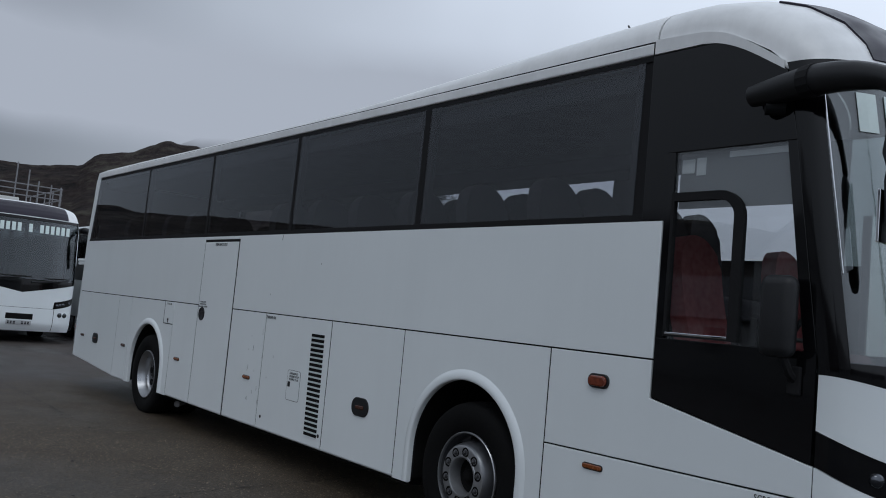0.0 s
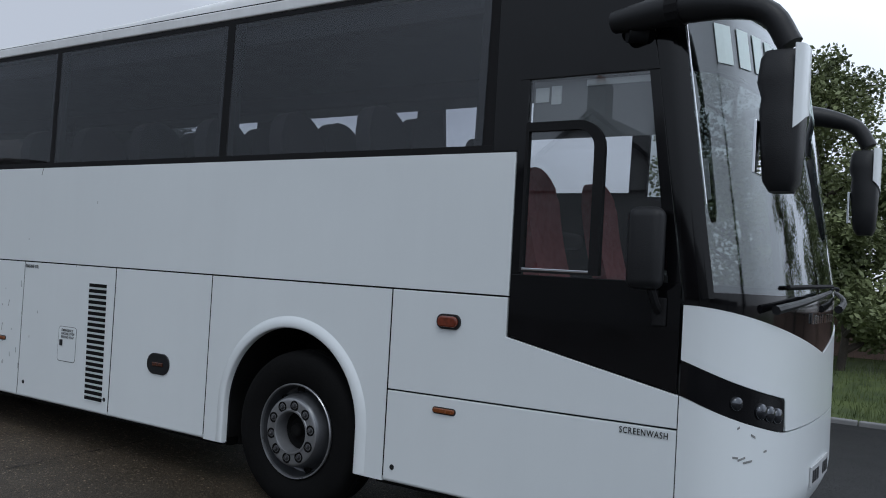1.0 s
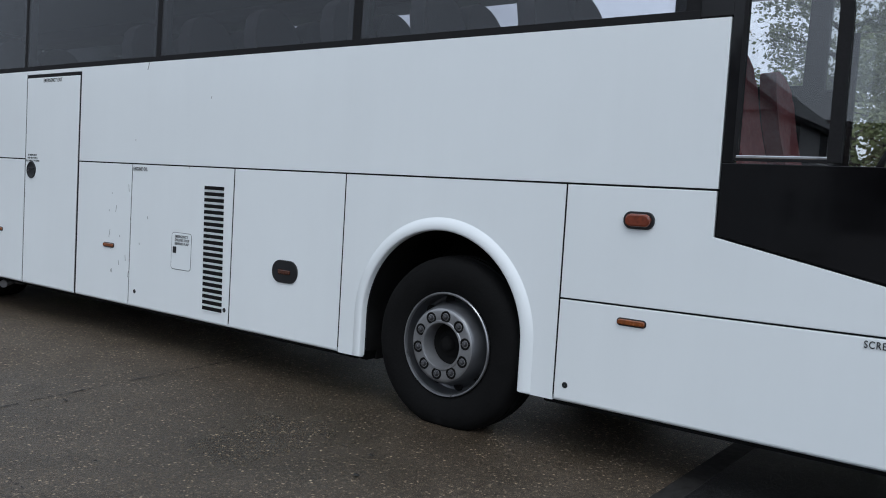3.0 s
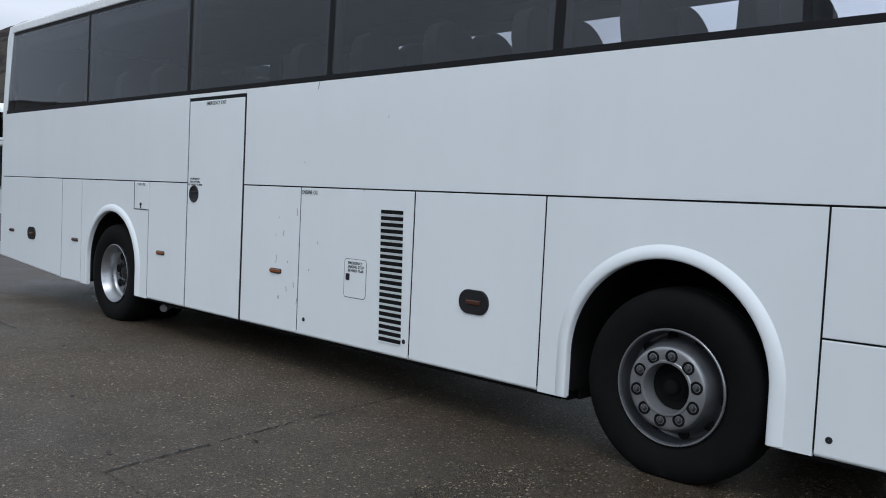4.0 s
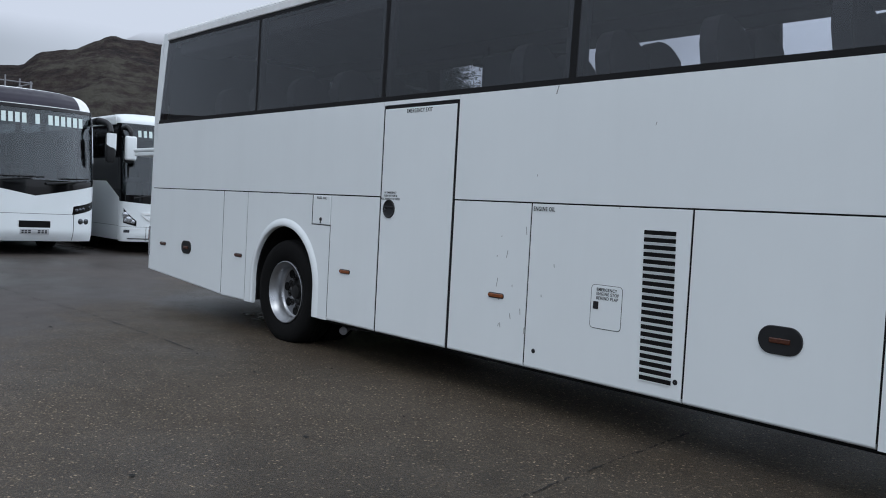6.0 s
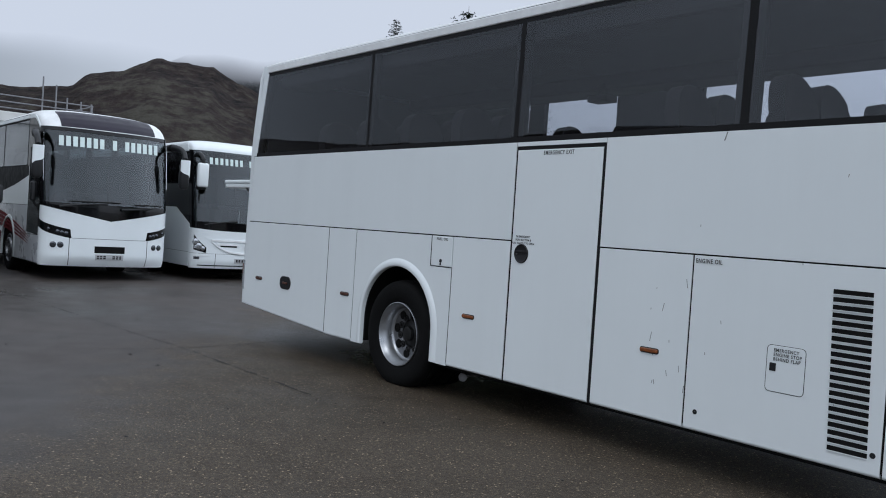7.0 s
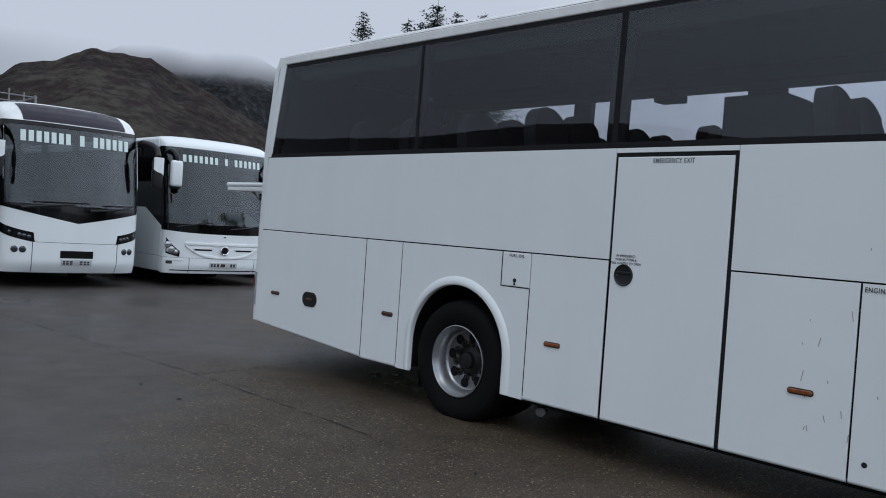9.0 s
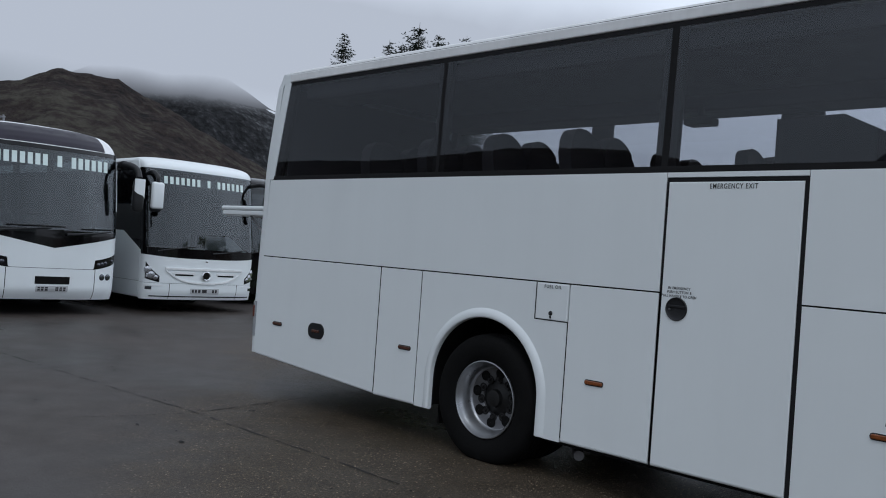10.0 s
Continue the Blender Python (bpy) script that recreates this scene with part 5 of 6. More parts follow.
    # mirrors: arm and hanging head with a coloured cap
    for s in (-1, 1):
        def q(x, y, z):
            return (x, WW / 2 + s * y, z)
        oy, hz = (1.42, 0.66) if style != "teal" else (1.36, 0.36)
        if style == "white":
            oy, hz = (1.22, 0.58) if s < 0 else (1.40, 0.58)
        top_z = height - 0.60
        arm = curve_pts([q(-0.55, 1.20, height - 0.42), q(-0.25, oy - 0.02, height - 0.36), q(0.02, oy, height - 0.48), q(0.05, oy, top_z - 0.02)], 14)
        part("mirror_arm", tube(arm, 0.045 if style != "teal" else 0.025, 10), M_PLASTIC, root, smooth=True)
        y0, y1 = sorted((q(0, oy - 0.12, 0)[1], q(0, oy + 0.13, 0)[1]))
        hd = part("mirror_head", boxed(-0.08, 0.08, y0 + 0.01, y1 - 0.01, top_z - hz, top_z, 0.06, 4), M_PLASTIC, root, smooth=True)
        part("mirror_cap", boxed(0.0, 0.115, y0 - 0.002, y1 + 0.002, top_z - hz * 0.9, top_z + 0.015, 0.05, 4), M_WHITE if style == "white" else M_PLASTIC, hd, smooth=True)
        part("mirror_face", boxed(-0.092, -0.078, y0 + 0.03, y1 - 0.03, top_z - hz + 0.06, top_z - 0.10, 0.004), M_MIRROR, hd)
    for ph0, ph1 in ((-48, -8), (2, 40)):
        pts = [fp(ph0 + (ph1 - ph0) * k / 10, 1.25 + 0.12 * k / 10, 0.035) for k in range(11)]
        part("wiper", tube(pts, 0.014, 6), M_PLASTIC, root, smooth=True)
    if style == "white":
        n = 16
        k = 0
        for word in (7, 1, 6):
            for _ in range(word):
                for e0, e1 in ((0.10, 0.68),):
                    p0, p1 = (math.degrees(math.asin(math.copysign(abs(q) ** 1.4, q))) for q in (-0.74 + 1.48 * (k + e) / n for e in (e0, e1)))
                    skin("sign_bar", p0, p1, lambda p: top - 0.30, lambda p: top - 0.15, M_WTEXT, 0.004, 0.003, 2, 1)
                k += 1
            k += 1
        # headlamps, grille with a ring badge
        for s in (-1, 1):
            h = skin("headlamp", min(s * 44, s * 72), max(s * 44, s * 72), lambda p: 0.62 + 0.0025 * (abs(p) - 44), lambda p: 0.74 + 0.0100 * (abs(p) - 44), M_BLACK, 0.004, 0.01, 12, 4)
            for ph, zz, r in ((50, 0.715, 0.05), (58, 0.76, 0.075), (66, 0.86, 0.075), (67, 0.745, 0.04)):
                c = fp(s * ph, zz, 0.008)
                bm = lathe([(0.001, -0.014), (r * 0.6, -0.016), (r, -0.004), (r, 0.01)], 18)
                bm.transform(Matrix.Translation(c) @ Vector((0, -1, 0)).rotation_difference(Vector((0.85, 0.5 * s, 0))).to_matrix().to_4x4())
                part("lamp_lens", bm, M_LAMP, h, smooth=True)
            skin("fog_lamp", min(s * 56, s * 70), max(s * 56, s * 70), lambda p: 0.47, lambda p: 0.53, M_LENS, 0.006, 0.01, 8, 2)
        skin("grille_bar", -36, 36, lambda p: 0.885, lambda p: 0.925, M_ROOF, 0.022, 0.025, 20, 2)
        skin("grille_bar", -36, 36, lambda p: 0.60 + 0.27 * (abs(p) / 36) ** 2, lambda p: 0.635 + 0.26 * (abs(p) / 36) ** 2, M_ROOF, 0.022, 0.025, 24, 2)
        for s in (-1, 1):
            skin("grille_bar", min(s * 6, s * 27), max(s * 6, s * 27), lambda p: 0.80, lambda p: 0.84, M_ROOF, 0.016, 0.02, 12, 2)
            skin("grille_recess", min(s * 7, s * 24), max(s * 7, s * 24), lambda p: 0.765, lambda p: 0.795, M_UNDER, 0.006, 0.01, 10, 2)
            skin("bumper_crease", min(s * 38, s * 74), max(s * 38, s * 74), lambda p: 0.545, lambda p: 0.560, M_ROOF, 0.010, 0.012, 12, 1)
        skin("bumper_crease", -60, 60, lambda p: 0.325, lambda p: 0.345, M_UNDER, 0.004, 0.01, 20, 1)
        part("bonnet_badge", boxed(-0.03, 0.012, WW / 2 - 0.03, WW / 2 + 0.03, 1.06, 1.09, 0.006), M_CHROME, root)
        badge = lathe([(0.072, -0.01), (0.085, -0.02), (0.098, -0.01), (0.098, 0.01), (0.072, 0.01), (0.072, -0.01)], 28)
        badge.transform(Matrix.Translation((0.03, WW / 2, 0.775)) @ Matrix.Rotation(radians(90), 4, "Z"))
        part("ring_badge", badge, M_CHROME, root, smooth=True)
        disc = lathe([(0.001, -0.006), (0.074, -0.006), (0.074, 0.006)], 24)
        disc.transform(Matrix.Translation((0.03, WW / 2, 0.775)) @ Matrix.Rotation(radians(90), 4, "Z"))
        part("badge_disc", disc, M_UNDER, root)
    skin("number_plate", -8.5, 8.5, lambda p: 0.40, lambda p: 0.51, M_PLATE if style != "dark" else M_UNDER, 0.012, 0.01, 6, 2)
    for k in range(7):
        if k != 4:
            skin("plate_bar", -7.2 + 2.1 * k, -5.8 + 2.1 * k, lambda p: 0.425, lambda p: 0.488, M_TEXT, 0.0145, 0.002, 2, 1)
    for ph in (-30, 30):
        skin("bumper_joint", ph - 0.3, ph + 0.3, lambda p: 0.29, lambda p: 0.60, M_RUBBER, 0.002, 0.006, 1, 6)
    return root


plain_coach("coach", "white coach with ring badge grille and white mirror caps", (-8.25, 2.88, 0), M_WHITE, M_WHITE, 12.0, 3.20, "white")
plain_coach("coach", "dark coach parked behind the white coaches", (-10.2, 6.15, 0), M_BLACK, M_BLACK, 12.0, 3.2, "dark")
plain_coach("coach", "low teal green coach with black mirrors beside the silver one", (-8.1, -3.84, 0), M_TEAL, M_TEAL, 7.6, 2.38, "teal")

# ---------------------------------------------------------------- ground
bm = bmesh.new()
for p in ((-900, -900), (900, -900), (900, 900), (-900, 900)):
    bm.verts.new((*p, 0))
bm.faces.new(bm.verts)
tagged(part("ground", bm, M_CONCRETE), "worn wet brown-grey concrete yard with exposed stones", "ground", kind="structure")
bm = boxed(10.96, 60, -60, 6.98, -0.05, 0.004)
tagged(part("road", bm, M_TARMAC), "dark damp tarmac beside the concrete yard", "road", kind="structure")


def joint(pts, width, seed, name="ground_joint"):
    """A ragged dark joint in the concrete."""
    rnd = random.Random(seed)
    bm = bmesh.new()
    rows = []
    P = curve_pts([(x, y, 0) for x, y in pts], 22 * len(pts))
    for i, p in enumerate(P):
        d = (P[min(i + 1, len(P) - 1)] - P[max(i - 1, 0)]).normalized()
        n = Vector((-d.y, d.x, 0))
        c = p + n * rnd.uniform(-0.010, 0.010)
        w = width * rnd.choice((0.12, 0.3, 0.6, 0.8, 1.0, 1.1))
        rows.append([bm.verts.new(c + n * w / 2 + Vector((0, 0, 0.0035))), bm.verts.new(c - n * w / 2 + Vector((0, 0, 0.0035)))])
    for a, b in zip(rows, rows[1:]):
        if rnd.random() > 0.22:
            bm.faces.new((a[0], b[0], b[1], a[1]))
    ob = part(name, bm, M_JOINT)
    return tagged(ob, "dark ragged joint between concrete slabs", "joint", kind="structure")


joint([(-9.0, -1.9), (-5.0, -1.45), (-2.6, -1.25), (0.0, -1.06), (0.68, -1.0), (3.35, -0.96)], 0.022, 1)
joint([(0.68, -1.0), (0.55, -1.6), (0.35, -2.1)], 0.012, 2)
joint([(7.36, 0.6), (7.43, 0.0), (7.48, -0.5), (7.60, -1.4), (7.706, -2.1)], 0.018, 3)
joint([(7.706, -2.1), (8.08, -2.105), (8.44, -2.10), (8.9, -2.09)], 0.008, 4)
joint([(0.7, 6.0), (0.5, 2.6), (0.45, 0.8), (0.66, -0.9)], 0.018, 5)
bm = boxed(10.90, 11.02, -60, 6.9, -0.05, 0.007, 0.003)
tagged(part("drain_joint", bm, M_JOINT), "dark sunken joint between concrete and tarmac", "joint", kind="structure")

def debris():
    """Small dark chips and leaf scraps lying on the concrete."""
    rnd = random.Random(12)
    vs, fs = [], []
    for _ in range(70):
        x, y = rnd.uniform(-6, 10.5), -rnd.uniform(0.15, 5.0)
        s, a = rnd.uniform(0.008, 0.026), rnd.uniform(0, 6.28)
        i = len(vs)
        n = rnd.randint(4, 6)
        for k in range(n):
            t = a + 6.28 * k / n
            q = s * rnd.uniform(0.5, 1.0)
            vs.append((x + q * math.cos(t) * 1.6, y + q * math.sin(t), 0.005 + rnd.uniform(0, 0.006)))
        vs.append((x, y, 0.012))
        fs += [(i + k, i + (k + 1) % n, i + n) for k in range(n)]
    me = bpy.data.meshes.new("debris")
    me.from_pydata(vs, [], fs)
    me.materials.append(M_JOINT)
    return tagged(new("debris", me), "small dark chips and leaf scraps on the concrete", "debris", kind="stuff")


debris()

# verge and wall at the end of the road
bm = bmesh.new()
bmesh.ops.create_grid(bm, x_segments=60, y_segments=30, size=1)
for v in bm.verts:
    x, y = 11 + v.co.x * 30, 15.0 + v.co.y * 8.0
    v.co = Vector((x, y, 0.03 + 0.10 * smooth01(7.0, 9.5, y) * 6 * 0.5 + 0.04 * noise.noise((x * 0.6, y * 0.6, 0))))
tagged(part("grass_verge", bm, M_GRASS, smooth=True), "rough green grass verge sloping up from the tarmac", "grass", kind="structure")
for k in range(14):
    x = -2 + 2.0 * k
    kb = part("kerb", boxed(x, x + 1.985, 6.92, 7.04, -0.05, 0.06, 0.015), M_ROUGHWALL)
    tagged(kb, "low grey concrete kerb at the grass edge", "kerb", group="kerbs along the verge", kind="structure")


def tufts():
    rnd = random.Random(7)
    vs, fs = [], []
    for _ in range(9000):
        x, y = rnd.uniform(7, 17), 7.05 + abs(rnd.gauss(0, 1)) * 2.6
        z = 0.03 + 0.30 * smooth01(7.0, 9.5, y)
        h, a = rnd.uniform(0.05, 0.16), rnd.uniform(0, 6.28)
        dx, dy = 0.008 * math.cos(a), 0.008 * math.sin(a)
        lx, ly = rnd.gauss(0, 0.04), rnd.gauss(0, 0.04)
        i = len(vs)
        vs += [(x - dx, y - dy, z - 0.03), (x + dx, y + dy, z - 0.03), (x + lx, y + ly, z + h)]
        fs.append((i, i + 1, i + 2))
    me = bpy.data.meshes.new("grass_tufts")
    me.from_pydata(vs, [], fs)
    me.materials.append(M_BLADE)
    return tagged(new("grass_tufts", me), "tufts of green grass blades on the verge", "grass", kind="stuff")


tufts()
tagged(part("garden_wall", boxed(2, 26, 13.5, 13.8, 0.1, 1.28, 0.03), M_PINKWALL), "low pinkish stone wall behind the verge", "wall", kind="structure")
fence = thing("fence", "weathered post and rail fence above the wall", "fence")
for k in range(9):
    x = 4 + 2.2 * k
    part("post", boxed(x - 0.05, x + 0.05, 13.3, 13.4, 0.2, 1.62, 0.01), M_BARK, fence)
for z in (1.15, 1.52):
    part("rail", boxed(3.9, 21.8, 13.25, 13.30, z - 0.04, z + 0.04, 0.008), M_BARK, fence)


# ---------------------------------------------------------------- trees
def leaf_cloud(centres, count, size, rnd, droop=0.2, long=1.6):
    vs, fs = [], []
    for _ in range(count):
        c, r = centres[rnd.randrange(len(centres))]
        d = Vector((rnd.gauss(0, 1), rnd.gauss(0, 1), rnd.gauss(0, 1)))
        d = d.normalized() * r * rnd.random() ** 0.45
        p = c + d
        a = Vector((rnd.gauss(0, 1), rnd.gauss(0, 1), rnd.gauss(0, 0.6) - droop)).normalized()
        b = a.cross(Vector((rnd.gauss(0, 1), rnd.gauss(0, 1), rnd.gauss(0, 1)))).normalized()
        s = size * rnd.uniform(0.6, 1.3)
        i = len(vs)
        vs += [p - a * s * long * 0.5, p + b * s * 0.45, p + a * s * long * 0.5, p - b * s * 0.45]
        fs.append((i, i + 1, i + 2, i + 3))
    return vs, fs


def from_lists(name, vs, fs, m, parent):
    me = bpy.data.meshes.new(name)
    me.from_pydata([tuple(v) for v in vs], [], fs)
    me.materials.append(m)
    ob = new(name, me)
    ob.parent = parent
    return ob


def broadleaf(at, height, spread, seed, leaves=9000, size=0.065):
    rnd = random.Random(seed)
    t = thing("tree", "bushy broadleaf tree with grey-green leaves", "tree", at, group="trees on the verge")
    trunk = curve_pts([(0, 0, -0.1), (rnd.uniform(-.15, .15), rnd.uniform(-.15, .15), height * 0.3), (rnd.uniform(-.3, .3), rnd.uniform(-.3, .3), height * 0.62), (rnd.uniform(-.4, .4), rnd.uniform(-.4, .4), height * 0.92)], 12)
    bm = tube(trunk, [0.20 * (1 - 0.075 * k) * height / 7 for k in range(12)], 9)
    centres = []
    for k in range(22):
        i = 2 + int(k * 9 / 22)
        a = rnd.uniform(0, 6.28)
        ln = spread * (1.0 - 0.55 * (i / 11)) * rnd.uniform(0.6, 1.1)
        p = trunk[i]
        q1 = p + Vector((math.cos(a) * ln * 0.5, math.sin(a) * ln * 0.5, ln * 0.25))
        q2 = p + Vector((math.cos(a) * ln, math.sin(a) * ln, ln * 0.45))
        tube([p, q1, q2], [0.06, 0.035, 0.012], 6, bm)
        for c, f in ((q1, 0.9), (q2, 1.0), (q2 + Vector((rnd.gauss(0, .4), rnd.gauss(0, .4), rnd.gauss(0, .3))), 0.7)):
            centres.append((c, spread * 0.28 * f * rnd.uniform(0.7, 1.2)))
    centres.append((trunk[-1], spread * 0.3))
    part("trunk", bm, M_BARK, t, smooth=True)
    vs, fs = leaf_cloud(centres, leaves, size, rnd)
    from_lists("crown", vs, fs, M_LEAF, t)
    return t


def conifer(at, height, seed, spread=0.17, group="conifers behind the coaches", dens=1.0):
    rnd = random.Random(seed)
    t = thing("conifer", "dark thin-topped spruce tree", "tree", at, group=group)
    bm = tube([(0, 0, -0.1), (0, 0, height * 0.5), (rnd.uniform(-.1, .1), 0, height)], [0.02 * height, 0.012 * height, 0.004], 8)
    vs, fs = [], []
    z = height * 0.12
    while z < height * 0.985:
        r = spread * height * (1 - z / height) ** 0.75 + 0.10
        for _ in range(max(5, int((5 + 6 * r) * dens))):
            a = rnd.uniform(0, 6.28)
            ln = r * rnd.uniform(0.35, 1.25)
            d = Vector((math.cos(a), math.sin(a), 0))
            lift = rnd.uniform(-0.15, 0.45)
            z0 = z + rnd.uniform(-0.12, 0.12)
            steps = max(3, int(ln / 0.10))
            for s in range(steps):
                f = (s + 0.5) / steps
                p = d * ln * f + Vector((rnd.gauss(0, 0.02), rnd.gauss(0, 0.02), z0 - 0.22 * ln * math.sin(f * 2.6) + lift * ln * f * f))
                for sgn in (-1, 1):
                    side = Vector((-d.y, d.x, 0)) * sgn
                    tip = p + (side * rnd.uniform(0.3, 1.0) + d * 0.8 + Vector((0, 0, rnd.uniform(-0.7, 0.6)))) * (0.07 + 0.17 * (1 - f) * min(1, ln)) * rnd.uniform(0.6, 1.3)
                    w = d.lerp(Vector((0, 0, 1)), 0.4) * 0.035
                    i = len(vs)
                    vs += [p - w, p + w, tip]
                    fs.append((i, i + 1, i + 2))
        z += rnd.uniform(0.06, 0.16)
    part("trunk", bm, M_BARK, t, smooth=True)
    from_lists("crown", vs, fs, M_NEEDLE, t)
    return t


for k, (x, y, h, s, l) in enumerate(((10.4, 12.0, 5.6, 2.0, 26000), (12.9, 12.4, 7.2, 1.9, 24000), (8.6, 15.2, 6.6, 2.4, 18000), (14.9, 14.6, 6.4, 2.4, 16000), (11.3, 10.4, 2.6, 1.0, 12000), (18.5, 12.0, 6.0, 2.2, 12000))):
    broadleaf((x, y, 0.25), h, s, 20 + k, l)
for k, (x, y, h, s) in enumerate(((-17.0, 14.2, 9.5, 0.20), (-15.6, 15.2, 9.3, 0.24), (-15.6, 16.6, 10.3, 0.34), (-14.4, 16.6, 9.7, 0.30), (-14.0, 17.6, 9.8, 0.28), (-16.0, 16.2, 9.5, 0.3))):
    conifer((x, y, 0), h, 40 + k, s, dens=1.7)
for k, (x, y, h) in enumerate(((30.0, 2.4, 12.0), (44.0, -12.0, 7.0))):
    conifer((x, y, 0), h, 60 + k, 0.13, "tall conifers across the road")


# ---------------------------------------------------------------- buildings
def house(at, rz, lx, ly, eaves, ridge, label, chimneys=2):
    h = thing("house", label, "house", at, rz)
    part("wall", boxed(-lx / 2, lx / 2, -ly / 2, ly / 2, -0.1, eaves, 0.02), M_ROUGHWALL, h)
    for s in (-1, 1):
        bm = bmesh.new()
        x = s * (lx / 2 - 0.01)
        box(bm, -0.01, 0.01, -0.01, 0.01, 0, 0.01)
        bm.free()
        bm = bmesh.new()
        pts = [(-ly / 2, eaves - 0.02), (ly / 2, eaves - 0.02), (0, ridge - 0.05)]
        v = [bm.verts.new((x + d, a, b)) for d in (-0.12, 0.12) for a, b in pts]
        bm.faces.new(v[:3]); bm.faces.new(v[3:][::-1])
        for k in range(3):
            bm.faces.new((v[k], v[(k + 1) % 3], v[3 + (k + 1) % 3], v[3 + k]))
        bmesh.ops.recalc_face_normals(bm, faces=bm.faces)
        part("gable", bm, M_ROUGHWALL, h)
        def slope(i, j, s=s):
            return ((i - 0.5) * (lx + 0.6), s * (ly / 2 + 0.35) * (1 - j), eaves - 0.12 + (ridge - eaves + 0.15) * j)
        part("roof", sheet(slope, 2, 2, 0.14, (0, 0, 0)), M_SLATE, h)
    for k in range(chimneys):
        x = (-1 if k == 0 else 1) * (lx / 2 - 0.5)
        c = part("chimney", boxed(x - 0.35, x + 0.35, -0.35, 0.35, ridge - 0.6, ridge + 1.0, 0.02), M_ROUGHWALL, h)
        for d in (-0.15, 0.15):
            part("chimney_pot", tube([(x + d, 0, ridge + 0.95), (x + d, 0, ridge + 1.3)], 0.1, 10), M_PINKWALL, c)
    n = max(2, int(lx / 3))
    for s in (-1, 1):
        for k in range(n):
            x = -lx / 2 + lx * (k + 0.5) / n
            for z in (1.0, 3.3) if eaves > 4 else (1.0,):
                wv = part("window", boxed(x - 0.5, x + 0.5, s * ly / 2 - 0.03, s * ly / 2 + 0.03, z, z + 1.1, 0.01), M_WINDOW, h)
                part("sill", boxed(x - 0.6, x + 0.6, s * ly / 2 - 0.08, s * ly / 2 + 0.08, z - 0.1, z, 0.01), M_RENDERED, wv)
    return h


house((1.5, -27, 0), 90, 8, 7, 4.6, 7.4, "grey rendered house with slate gable roof")
house((-9, -30, 0), 0, 10, 7, 2.6, 4.5, "low grey house with slate roof", 0)
house((-20, -31, 0), 90, 8, 7.5, 3.0, 5.4, "grey gabled house with slate roof", 0)
house((-36, -35, 0), 10, 16, 8, 2.6, 4.5, "long low grey house with slate roof", 0)
house((-58, -44, 0), 20, 20, 9, 2.8, 4.8, "long low farm building with slate roof", 0)
house((22, -34, 0), 0, 12, 8, 3.4, 5.8, "grey rendered house with slate roof")

# white building with scaffold rails on its flat roof
wb = thing("building", "white rendered flat-roofed building with a roof rail", "building", (-31, 0, 0))
part("wall", boxed(-9, 0, -6, 5.2, -0.1, 4.95, 0.04), M_RENDERED, wb)
part("parapet", boxed(-9.1, 0.1, -6.1, 5.3, 4.95, 5.40, 0.03), M_RENDERED, wb)
part("wall", boxed(-9, -0.6, 5.2, 7.3, -0.1, 4.6, 0.04), M_RENDERED, wb)
for y, top in ((-5.8, 6.2), (-3.9, 6.2), (-2.0, 6.2), (-0.1, 6.2), (1.6, 6.2), (3.3, 6.2), (5.06, 7.15), (5.62, 6.85), (6.1, 6.35), (6.7, 6.25), (7.16, 6.2)):
    part("rail_post", tube([(0.05, y, 4.6 if y > 5.2 else 5.36), (0.05, y, top)], 0.035, 8), M_GALV, wb)
for z in (5.55, 5.82, 6.10):
    part("rail", tube([(0.05, -6, z), (0.05, 7.25, z)], 0.03, 8), M_GALV, wb)
for k in range(5):
    part("rail_post", tube([(0.05 - 1.6 * k, 7.2, 6.15), (0.05 - 1.6 * k, 7.2, 4.6)], 0.03, 8), M_GALV, wb)
for z in (5.55, 6.10):
    part("rail", tube([(0.05, 7.2, z), (-7, 7.2, z)], 0.03, 8), M_GALV, wb)


